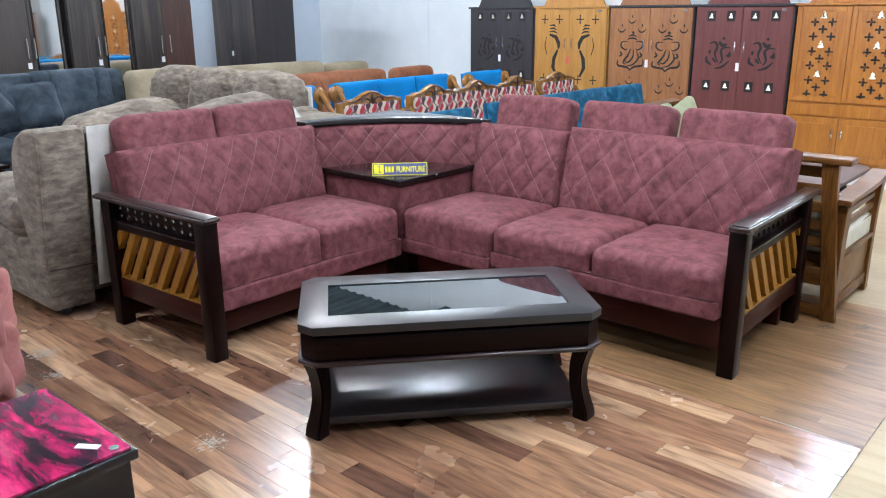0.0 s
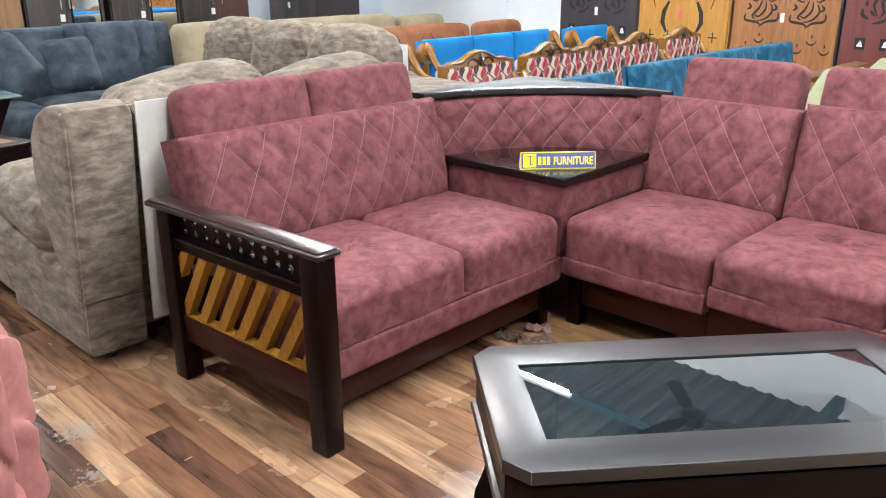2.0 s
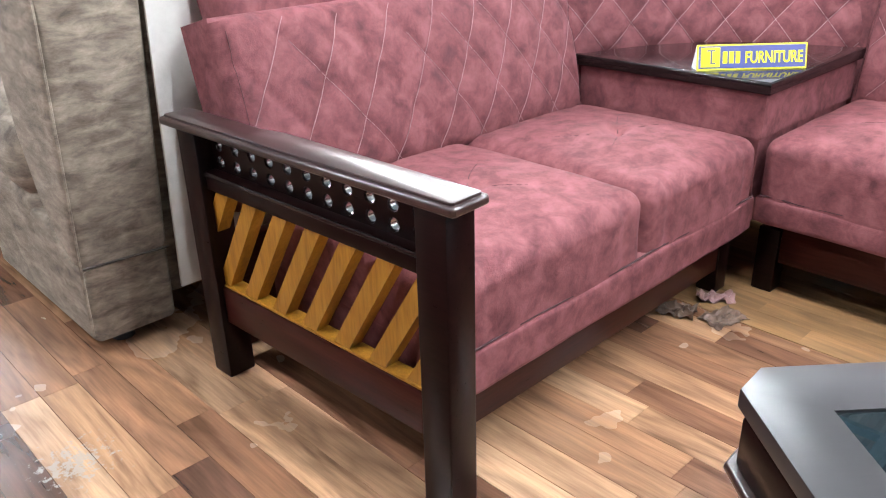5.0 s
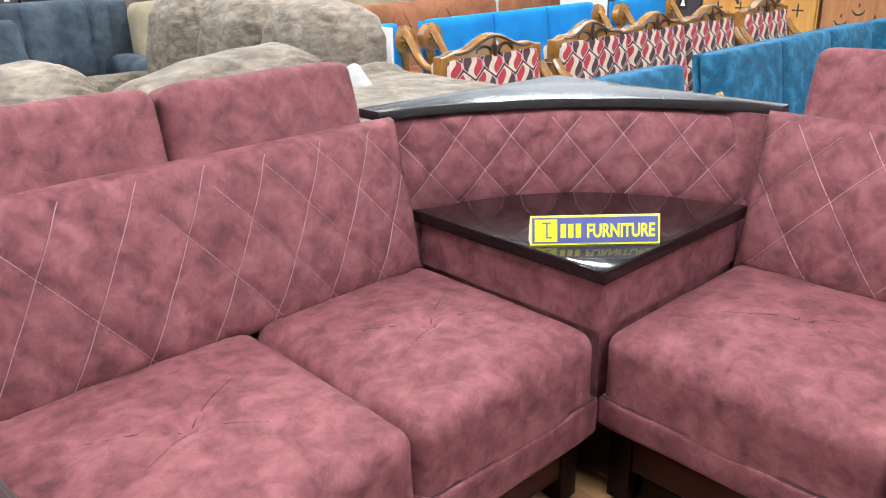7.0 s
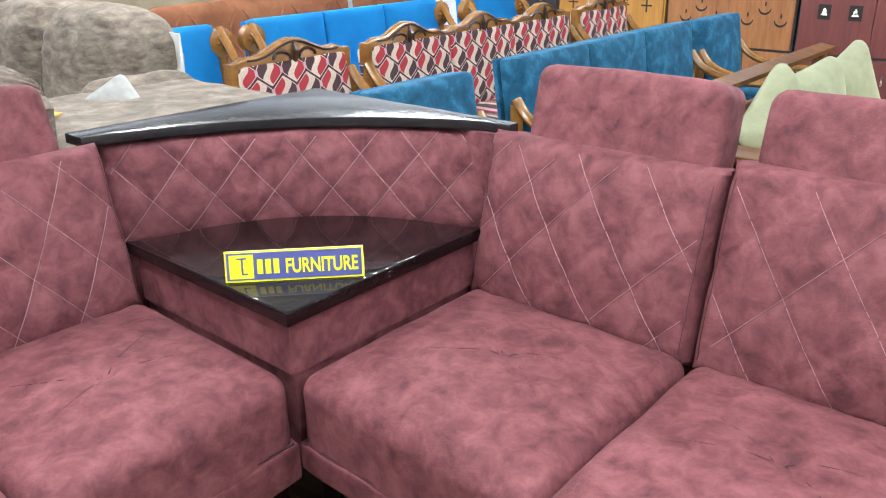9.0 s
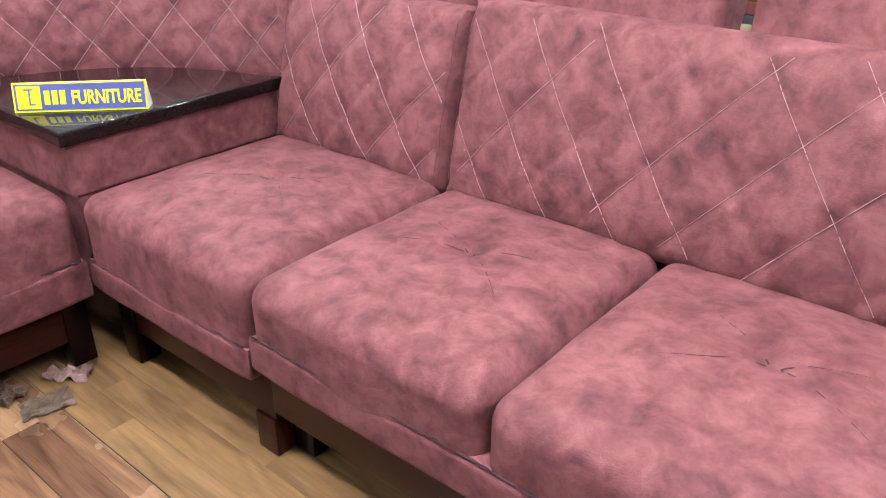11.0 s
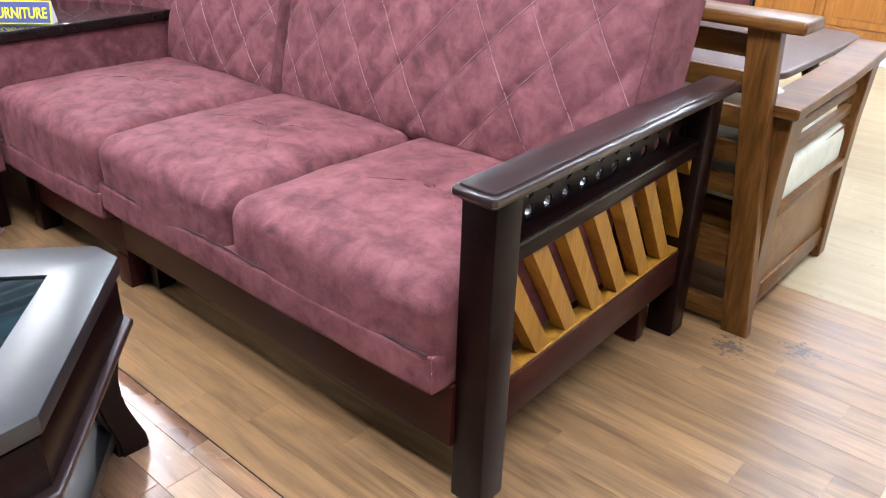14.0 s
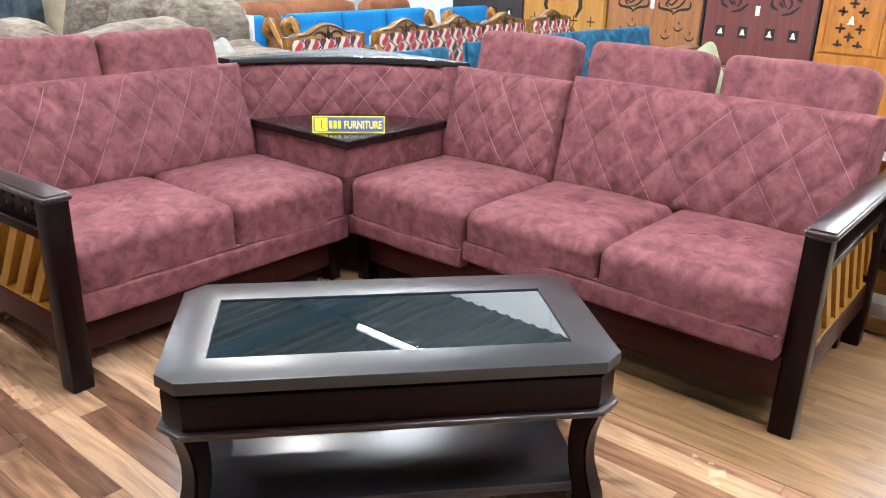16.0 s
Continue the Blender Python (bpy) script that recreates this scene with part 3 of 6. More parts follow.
def arm(parent, m, length, top, mirrored=False):
    """A dark wooden arm in x: 0..length from the front backwards; y: 0..0.085 outwards; z from the floor. m places it."""
    s = -1 if mirrored else 1
    def bx(name, x0, x1, y0, y1, z0, z1, mat, bev=0.004, label=""):
        ya, yb = sorted((s * y0, s * y1))
        return part(name, box(x0, x1, ya, yb, z0, z1, bev), mat, parent, label, True, m)
    bx("post", 0.0, 0.072, 0.0, 0.071, 0, 0.625, DARKWOOD, 0.005)
    bx("post", length - 0.075, length - 0.005, 0.0, 0.071, 0, 0.625, DARKWOOD, 0.005)
    for px in (0.036, length - 0.04):
        bx("foot_pad", px - 0.02, px + 0.02, 0.013, 0.053, -0.0005, 0.004, RUBBER, 0.0)
    # the cap: a board with a rounded lip, a raised field and a narrower board below
    pts = [(-0.036, 0.010), (-0.030, 0.004), (0.25, 0.004), (length * 0.6, 0.004), (length * 0.68, 0.018), (length + 0.004, 0.018), (length + 0.012, 0.024), (length + 0.012, 0.094), (length + 0.004, 0.100), (-0.030, 0.092), (-0.036, 0.086)]

    def shrunk(d):
        xs, ys = [p[0] for p in pts], [p[1] for p in pts]
        cx, cy, hx, hy = (min(xs) + max(xs)) / 2, (min(ys) + max(ys)) / 2, (max(xs) - min(xs)) / 2, (max(ys) - min(ys)) / 2
        return [(cx + (x - cx) * (1 - d / hx), s * (cy + (y - cy) * (1 - d / hy))) for x, y in pts]
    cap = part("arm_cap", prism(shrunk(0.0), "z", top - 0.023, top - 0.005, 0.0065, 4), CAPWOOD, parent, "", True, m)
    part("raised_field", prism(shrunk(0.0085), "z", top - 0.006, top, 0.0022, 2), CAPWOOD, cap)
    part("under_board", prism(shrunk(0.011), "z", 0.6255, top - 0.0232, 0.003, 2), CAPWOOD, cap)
    bx("upper_rail", 0.07, length - 0.07, 0.012, 0.056, 0.485, 0.528, DARKWOOD)
    bx("bead", 0.072, length - 0.072, 0.0562, 0.0625, 0.519, 0.529, GLOSSWOOD, 0.003)
    bx("lower_rail", 0.07, length - 0.07, 0.012, 0.056, 0.150, 0.245, DARKRED)
    bx("top_rail", 0.07, length - 0.07, 0.016, 0.050, 0.604, 0.626, DARKWOOD, 0.002)
    # the pierced strip: two rows of holes between the rails, added rings for glint
    bm = bmesh.new()
    n, x0, x1, z0, z1, yc, th = 12 if mirrored else 11, 0.072, length - 0.072, 0.528, 0.604, 0.012 if mirrored else 0.019, 0.022
    step, rise = (x1 - x0) / n, (z1 - z0) / 2
    holes = []
    for k in range(n):
        for q in range(2):
            xa, xb, za, zb = x0 + k * step, x0 + (k + 1) * step, z0 + q * rise, z0 + (q + 1) * rise
            cx, cz, r = (xa + xb) / 2, (za + zb) / 2, 0.0145
            holes.append((cx, cz))
            outer = [(xa, za), (cx, za), (xb, za), (xb, cz), (xb, zb), (cx, zb), (xa, zb), (xa, cz)]
            rim = [(cx + r * math.cos(a), cz + r * math.sin(a)) for a in (math.pi * (1.25 + i / 4) for i in range(8))]
            for y in (yc - th / 2, yc + th / 2):
                o = [bm.verts.new((p[0], s * y, p[1])) for p in outer]
                i = [bm.verts.new((p[0], s * y, p[1])) for p in rim]
                for e in range(8):
                    bm.faces.new((o[e], o[(e + 1) % 8], i[(e + 1) % 8], i[e]))
            a = [bm.verts.new((p[0], s * (yc - th / 2), p[1])) for p in rim]
            b = [bm.verts.new((p[0], s * (yc + th / 2), p[1])) for p in rim]
            for e in range(8):
                bm.faces.new((a[e], a[(e + 1) % 8], b[(e + 1) % 8], b[e]))
    bmesh.ops.remove_doubles(bm, verts=bm.verts, dist=1e-5)
    bmesh.ops.recalc_face_normals(bm, faces=bm.faces)
    strip = part("pierced_strip", bm, DARKWOOD, parent, "near-black strip pierced with two rows of round holes", True, m)
    ring = None
    for cx, cz in holes:
        if ring is None:
            bm = bmesh.new()
            loops = [[bm.verts.new((rr * math.cos(2 * math.pi * e / 14), yy, rr * math.sin(2 * math.pi * e / 14))) for e in range(14)] for rr, yy in ((0.0143, -th / 2 + 0.004), (0.0143, th / 2 - 0.004), (0.0128, th / 2 - 0.004), (0.0128, -th / 2 + 0.004))]
            for q in range(4):
                for e in range(14):
                    bm.faces.new((loops[q][e], loops[q][(e + 1) % 14], loops[(q + 1) % 4][(e + 1) % 14], loops[(q + 1) % 4][e]))
            bmesh.ops.recalc_face_normals(bm, faces=bm.faces)
            ob = part("hole_glint_ring", bm, HOLE_GLINT, strip, "added metal ring for the glint inside the lacquered hole")
            ring = ob.data
        else:
            ob = new("hole_glint_ring", ring)
            ob.parent = strip
            ob["label"] = "added metal ring for the glint inside the lacquered hole"
        ob.location = (cx, s * yc, cz)
    bx("slat_ledge", 0.073, length - 0.076, 0.014, 0.052, 0.2455, 0.251, GOLDWOOD, 0.001)
    # leaning golden slats
    x = 0.085
    while x < length + 0.12:
        a0, a1 = x, x - 0.15
        lo, hi = 0.2505, 0.485
        quad = []
        for (xa, za) in ((a0, lo), (a0 + 0.046, lo), (a1 + 0.046, hi), (a1, hi)):
            quad.append((xa, za))
        # cut the slats at the posts
        def cut(pts, lim, keep_low):
            out = []
            for i in range(len(pts)):
                p, q = pts[i], pts[(i + 1) % len(pts)]
                pin, qin = (p[0] <= lim) == keep_low, (q[0] <= lim) == keep_low
                if pin:
                    out.append(p)
                if pin != qin:
                    t = (lim - p[0]) / (q[0] - p[0])
                    out.append((lim, p[1] + t * (q[1] - p[1])))
            return out
        quad = cut(quad, 0.0725, False)
        quad = cut(quad, length - 0.0755, True) if quad else quad
        if len(quad) >= 3:
            bm = bmesh.new()
            ya, yb = sorted((s * 0.016, s * 0.048))
            add_prism(bm, quad, "y", ya, yb, 0.0, 1)
            part("slat", bm, GOLDWOOD, parent, "", False, m)
        x += 0.104


def maroon_sofa():
    sofa = thing("corner_sofa", "maroon suede corner sofa with quilted backs and dark wooden arms", "sofa")
    # local wing: x along the wing from the inner corner, y backwards
    right = Matrix.Translation((0, 0, 0))
    # right wing
    for k, (a, b, low) in enumerate(((0.004, 0.604, 0.225), (0.608, 1.155, 0.256), (1.159, 1.748, 0.258))):
        seat_cushion(sofa, a, b, -0.005, 0.60, low, SOFA_Z, right, 3.0 * k)
    part("skirt", moved(soft(0.60, 0.62, 0.082, 0.014, 10, 0, 0.002, (), 0.002, 5), Matrix.Translation((0.304, 0.302, 0.215))), MAROON, sofa)
    part("skirt", moved(soft(1.14, 0.62, 0.084, 0.014, 14, 0, 0.002, (), 0.002, 9), Matrix.Translation((1.178, 0.301, 0.252))), MAROON, sofa)
    # the drawn-in seam between the cushions and the skirt, darkened with its crease shade
    for x0, x1, y, z in ((0.02, 0.590, -0.0045, 0.2975), (0.622, 1.735, -0.0055, 0.3365)):
        part("seam_shade", tube([(x0 + (x1 - x0) * k / 16, y + 0.0015 * math.sin(k * 1.9), z + 0.0012 * math.sin(k * 1.3)) for k in range(17)], 0.0026, 5), SEAM_SHADE, sofa)
    part("front_rail", box(0.075, 0.60, 0.045, 0.085, 0.095, 0.218, 0.004), DARKRED, sofa)
    part("front_rail", box(0.602, 1.754, 0.040, 0.085, 0.120, 0.255, 0.004), DARKRED, sofa)
    part("side_board", box(0.535, 0.60, 0.0862, 0.14, 0.0, 0.218, 0.004), DARKWOOD, sofa)
    part("side_board", box(0.535, 0.60, 0.040, 0.086, 0.0, 0.0945, 0.004), DARKRED, sofa)
    part("leg", box(0.604, 0.66, 0.087, 0.14, 0.0, 0.255, 0.004), DARKWOOD, sofa)
    # rear rail carried down to the floor, unseen, to block light under the seats
    part("rear_rail", box(0.03, 1.75, 0.76, 0.80, 0.004, 0.30, 0.004), DARKRED, sofa)
    # left wing, along -y
    L = Matrix.Rotation(radians(-90), 4, "Z")  # x -> -y, y -> x
    for k, (a, b) in enumerate(((0.004, 0.535), (0.539, 1.150))):
        seat_cushion(sofa, a, b, -0.60, 0.005, 0.228, SOFA_Z, L, 20 + 3.0 * k)
    part("skirt", moved(soft(1.148, 0.62, 0.104, 0.014, 14, 0, 0.002, (), 0.002, 15), Matrix.Translation((0.578, -0.300, 0.190))), MAROON, sofa, "", True, L)
    # left wing's skirt seam, again with the crease shade in its colour
    part("seam_shade", tube([(0.02 + 1.115 * k / 16, 0.0055 + 0.0012 * math.sin(k * 1.7), 0.2945 + 0.0012 * math.sin(k * 1.1)) for k in range(17)], 0.0026, 5), SEAM_SHADE, sofa, "", True, L)
    part("front_rail", box(0.03, 1.155, -0.085, -0.045, 0.072, 0.192, 0.004), DARKRED, sofa, "", True, L)
    # the left wing's rail blocks light from behind in the same way
    part("rear_rail", box(0.03, 1.155, -0.80, -0.76, 0.004, 0.30, 0.004), DARKRED, sofa, "", True, L)
    for px, py in ((0.012, 0.04), (-0.10, -0.072), (-0.78, 0.02), (0.02, 0.74), (-0.78, 0.74)):
        part("leg", box(px, px + 0.06, py, py + 0.06, 0, 0.192, 0.004), DARKWOOD, sofa)
    # backs
    tilt = 14
    def back_at(x, y, z, turn):
        return pose(x, y, z, 0, 0, turn) @ pose(0, 0, 0, -tilt, 0, 0)
    quilted_back("backrest", sofa, 0.600, 0.425, 0.19, back_at(0.0, 0.560, 0.435, 0), ((0.049, 0.170, -0.73, 0.95), (0.024, 0.154, 0.88, 0.75)))
    quilted_back("backrest", sofa, 1.150, 0.450, 0.20, back_at(0.604, 0.560, 0.435, 0), ((0.148, 0.1605, -0.71, 0.88), (0.160, 0.175, 0.87, 0.7)))
    quilted_back("backrest", sofa, 1.172, 0.425, 0.195, back_at(-0.560, -1.177, 0.435, 90), ((0.073, 0.152, 0.585, 0.95), (0.116, 0.155, -0.775, 0.6)))
    for a, b in ((0.07, 0.55), (0.635, 1.135), (1.19, 1.70)):
        headrest(sofa, a, b, back_at(0, 0.768, 0.745, 0), a * 9)
    for a, b in ((0.040, 0.550), (0.564, 1.075)):
        headrest(sofa, a, b, back_at(-0.762, -1.155, 0.735, 90), 40 + a * 9)
    # corner: side panels, curved quilted back, table top and shelf
    def arc(x_left, y_right, sag, n):
        a, b = Vector((x_left, 0.0)), Vector((0.0, y_right))
        mid, ch = (a + b) / 2, (b - a)
        nrm = Vector((-ch.y, ch.x)).normalized()
        if nrm.x > 0:
            nrm = -nrm
        return [tuple(a + ch * t + nrm * (sag * 4 * t * (1 - t))) for t in (i / n for i in range(n + 1))]
    front = arc(-0.60, 0.60, 0.15, 24)
    part("corner_core", prism([(-0.014, 0.014), (-0.60, 0.014), (-0.60, 0.06), (-0.06, 0.60), (-0.014, 0.60)], "z", 0.20, 0.445), MAROON, sofa, "", False)
    part("corner_box", prism([(-0.004, 0.004)] + [(p[0], max(p[1], 0.004)) for p in front[:1]] + front[1:-1] + [(-0.004, 0.60)], "z", 0.445, 0.566, 0.0), MAROON, sofa, "", False)
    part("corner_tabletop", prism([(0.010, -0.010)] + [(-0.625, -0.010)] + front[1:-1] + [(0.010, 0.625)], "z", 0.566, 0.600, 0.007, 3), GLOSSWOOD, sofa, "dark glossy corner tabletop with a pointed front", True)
    chord = [Vector(p) for p in arc(-0.70, 0.70, 0.113, 60)]
    total = sum((q - p).length for p, q in zip(chord, chord[1:]))

    def bend(x, y, z):
        s = min(max(x, 0.0), total - 1e-6)
        for p, q in zip(chord, chord[1:]):
            d = (q - p).length
            if s <= d:
                break
            s -= d
        t = (q - p) / d
        o = Vector((-t.y, t.x))
        w = p + t * s + o * (y + z * 0.13)
        return (w.x, w.y, z)
    quilted_back("curved_backrest", sofa, total, 0.286, 0.06, Matrix.Translation((0, 0, 0.545)), ((0.006, 0.155, 0.85, 0.9), (0.054, 0.155, -0.85, 0.85)), bend, 0.0062, 0.030, 0.03)
    rim = arc(-0.715, 0.715, 0.125, 24)
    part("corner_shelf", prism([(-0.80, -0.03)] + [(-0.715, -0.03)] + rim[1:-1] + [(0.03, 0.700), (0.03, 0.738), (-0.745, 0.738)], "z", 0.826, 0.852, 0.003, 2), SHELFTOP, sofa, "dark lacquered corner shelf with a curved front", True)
    part("corner_rear_panel", box(-0.78, -0.74, 0.02, 0.66, 0.10, 0.826, 0.003), MAROON, sofa)
    part("corner_rear_panel", box(-0.735, 0.0, 0.69, 0.73, 0.10, 0.826, 0.003), MAROON, sofa)
    # arms
    arm(sofa, pose(1.750, 0.050, 0, 0, 0, 91.4), 0.872, 0.656, True)
    arm(sofa, pose(0.064, -1.157, 0, 0, 0, 183.0), 0.805, 0.650)
    return sofa


maroon_sofa()

# ---- coffee table ----


def octagon(lx, ly, c):
    a, b = lx / 2, ly / 2
    return [(-a + c, -b), (a - c, -b), (a, -b + c), (a, b - c), (a - c, b), (-a + c, b), (-a, b - c), (-a, -b + c)]


def coffee_table():
    t = thing("coffee_table", "dark wooden coffee table with chamfered corners and a smoked glass inset", "table", "", pose(1.022, -0.816, 0, 0, 0, 48.9))
    lx, ly, z = 1.080, 0.552, 0.431
    # the top is a frame round the glass
    bm = bmesh.new()
    out, inn = octagon(lx, ly, 0.050), [(-0.437, -0.165), (0.437, -0.165), (0.437, 0.165), (-0.437, 0.165)]
    ring_i = [inn[0], inn[1], inn[1], inn[2], inn[2], inn[3], inn[3], inn[0]]
    for zz, flip in ((z, False), (z - 0.03, True)):
        o = [bm.verts.new((*p, zz)) for p in out]
        i4 = [bm.verts.new((*p, zz)) for p in inn]
        i8 = [i4[0], i4[1], i4[1], i4[2], i4[2], i4[3], i4[3], i4[0]]
        for k in range(8):
            k2 = (k + 1) % 8
            vs = [o[k], o[k2], i8[k2], i8[k]]
            vs = [v for n, v in enumerate(vs) if v not in vs[:n]]
            bm.faces.new(vs if not flip else vs[::-1])
        if not flip:
            top_o, top_i = o, i4
        else:
            for k in range(8):
                bm.faces.new((top_o[k], o[k], o[(k + 1) % 8], top_o[(k + 1) % 8]))
            for k in range(4):
                bm.faces.new((top_i[k], top_i[(k + 1) % 4], i4[(k + 1) % 4], i4[k]))
    bmesh.ops.recalc_face_normals(bm, faces=bm.faces)
    bmesh.ops.bevel(bm, geom=[e for e in bm.edges if e.verts[0] in top_o and e.verts[1] in top_o], offset=0.003, segments=2, affect="EDGES", profile=0.5)
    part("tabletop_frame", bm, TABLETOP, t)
    part("glass_inset", box(-0.436, 0.436, -0.164, 0.164, z - 0.020, z - 0.004, 0), SMOKED, t, "dark smoked glass", False)
    # recessed band; the shadow line under the top is put into its black
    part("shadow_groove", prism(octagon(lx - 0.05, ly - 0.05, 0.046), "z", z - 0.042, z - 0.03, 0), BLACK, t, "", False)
    part("apron", prism(octagon(lx - 0.015, ly - 0.015, 0.050), "z", z - 0.130, z - 0.042, 0.006, 2), DARKWOOD, t)
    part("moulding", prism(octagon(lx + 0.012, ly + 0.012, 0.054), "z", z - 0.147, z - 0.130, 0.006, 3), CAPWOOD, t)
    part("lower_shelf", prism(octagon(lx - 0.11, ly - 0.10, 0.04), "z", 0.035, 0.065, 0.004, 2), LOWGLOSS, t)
    # splayed sabre legs at the chamfers
    for sx in (-1, 1):
        for sy in (-1, 1):
            bm = bmesh.new()
            rings = []
            for k in range(11):
                u = k / 10
                zz = (z - 0.147) * (1 - u)
                o = 0.0 - 0.024 * math.sin(math.pi * min(1, u * 1.1)) * (1 - 0.3 * u) + 0.004 * max(0, u - 0.6) / 0.4
                w = 0.062 - 0.014 * math.sin(math.pi * u)
                cx, cy = lx / 2 - 0.045 + o, ly / 2 - 0.045 + o
                d = Vector((1, 1)).normalized()
                e = Vector((-d.y, d.x))
                c0 = Vector((cx, cy))
                corners = [c0 + d * 0.02 + e * w * 0.62, c0 + d * 0.02 - e * w * 0.62, c0 - d * w * 0.7 - e * w * 0.5, c0 - d * w * 0.7 + e * w * 0.5]
                rings.append([bm.verts.new((sx * p.x, sy * p.y, zz)) for p in corners])
            for a, b in zip(rings, rings[1:]):
                for q in range(4):
                    bm.faces.new((a[q], a[(q + 1) % 4], b[(q + 1) % 4], b[q]))
            bm.faces.new(rings[0])
            bm.faces.new(rings[-1][::-1])
            bmesh.ops.recalc_face_normals(bm, faces=bm.faces)
            bmesh.ops.bevel(bm, geom=[e for e in bm.edges if abs(e.verts[0].co.z - e.verts[1].co.z) > 0.01], offset=0.006, segments=2, affect="EDGES")
            part("leg", bm, DARKWOOD, t)
    return t


coffee_table()

# ---- sign on the corner table ----


def bars(bm, x, z, w, h, y0, y1):
    add_box(bm, x, x + w, y0, y1, z, z + h)


def shop_sign():
    s = thing("shop_sign", "yellow and indigo shop name sign standing on the corner table", "sign", "", pose(-0.211, 0.002, 0.6005, 0, 0, 46.5))
    lean = pose(0, 0, 0, -14, 0, 0)
    part("back_wedge", prism([(0.0, 0.0), (0.045, 0.0), (0.018, 0.066), (0.014, 0.066)], "x", 0.0, 0.30), PAPER, s, "white wedge-shaped stand", False)
    part("border", box(0, 0.30, -0.003, 0.0, 0, 0.068, 0), YELLOWP, s, "yellow border", False, lean)
    part("panel", box(0.004, 0.296, -0.0045, -0.003, 0.004, 0.064, 0), BLUEP, s, "indigo panel", False, lean)
    part("emblem", box(0.010, 0.062, -0.006, -0.0045, 0.008, 0.060, 0), YELLOWP, s, "yellow square emblem", False, lean)
    bm = bmesh.new()
    bars(bm, 0.026, 0.050, 0.022, 0.0035, -0.007, -0.006)
    bars(bm, 0.036, 0.018, 0.004, 0.032, -0.007, -0.006)
    bars(bm, 0.036, 0.016, 0.014, 0.0035, -0.007, -0.006)
    part("emblem_mark", bm, BLUEP, s, "", False, lean)
    # the name, as plain upright bars in its colour
    x = 0.070
    for k in range(3):
        part("letter_bar", box(x, x + 0.012, -0.006, -0.0045, 0.017, 0.049, 0), YELLOWP, s, "", False, lean)
        x += 0.0175
    cu = bpy.data.curves.new("word", "FONT")
    cu.body, cu.size, cu.extrude, cu.offset = "FURNITURE", 0.044, 0.0006, 0.0009
    ob = new("word", cu)
    bpy.context.view_layer.update()
    me = bpy.data.meshes.new_from_object(ob.evaluated_get(bpy.context.evaluated_depsgraph_get()))
    bpy.data.objects.remove(ob)
    me.materials.clear()
    me.materials.append(YELLOWP)
    wide = max(v.co.x for v in me.vertices)
    word = new("lettering", me)
    word.matrix_basis = lean @ pose(0.130, -0.0055, 0.0175, 90, 0, 0) @ Matrix.Diagonal((0.158 / wide, 1, 1, 1))
    word.parent = s
    word["label"] = "yellow word FURNITURE"


shop_sign()

# ---- tall cabinets along the back wall ----


def stroke(bm, pts, width, y0, y1):
    """A flat brush stroke in x and z that swells in the middle."""
    n = len(pts)
    lo, hi = [], []
    for i, p in enumerate(pts):
        a, b = Vector(pts[max(i - 1, 0)]), Vector(pts[min(i + 1, n - 1)])
        d = (b - a).normalized()
        w = width * (0.25 + 0.75 * math.sin(math.pi * (i + 0.3) / (n - 0.4)))
        nrm = Vector((-d.y, d.x)) * w / 2
        lo.append(Vector(p) - nrm)
        hi.append(Vector(p) + nrm)
    add_prism(bm, [tuple(p) for p in lo + hi[::-1]], "y", y0, y1)


def curl(cx, cz, r, a0, a1, n=9, squash=1.0):
    return [(cx + r * math.cos(radians(a0 + (a1 - a0) * i / n)), cz + squash * r * math.sin(radians(a0 + (a1 - a0) * i / n))) for i in range(n + 1)]


def swirl_motif(bm, cx, cz, s, y0, y1):
    """A loose brush-stroke ornament, about as wide as s."""
    f = lambda pts: [(cx + s * x, cz + s * z) for x, z in smooth_run(pts)]
    for w, pts in ((0.115, [(-0.375, 0.375), (-0.17, 0.43), (-0.06, 0.25), (-0.14, -0.04), (0.02, -0.375)]),
                   (0.15, [(0.0, 0.46), (0.14, 0.31), (0.33, 0.36)]), (0.11, [(0.19, 0.52), (0.185, 0.57), (0.20, 0.63)]),
                   (0.105, [(0.50, 0.21), (0.25, 0.225), (0.11, 0.08), (0.19, -0.25), (0.08, -0.42)]),
                   (0.12, [(-0.475, -0.125), (-0.46, -0.33), (-0.25, -0.46)]), (0.10, [(-0.11, -0.61), (0.21, -0.525), (0.475, -0.29)]),
                   (0.10, [(0.33, -0.08), (0.475, -0.11), (0.46, 0.08)]), (0.10, [(-0.35, 0.125), (-0.37, 0.04), (-0.35, -0.04)]), (0.10, [(-0.21, -0.17), (-0.16, -0.27), (-0.06, -0.36)])):
        stroke(bm, f(pts), s * w, y0, y1)


def smooth_run(pts, n=4):
    """More points along a bent line, so that strokes come out round."""
    out = []
    for i in range(len(pts) - 1):
        p0, p1, p2, p3 = (Vector(pts[max(0, min(len(pts) - 1, i + k))]) for k in (-1, 0, 1, 2))
        for q in range(n):
            t = q / n
            out.append(tuple(0.5 * ((2 * p1) + (p2 - p0) * t + (2 * p0 - 5 * p1 + 4 * p2 - p3) * t * t + (3 * p1 - p0 - 3 * p2 + p3) * t ** 3)))
    return out + [pts[-1]]


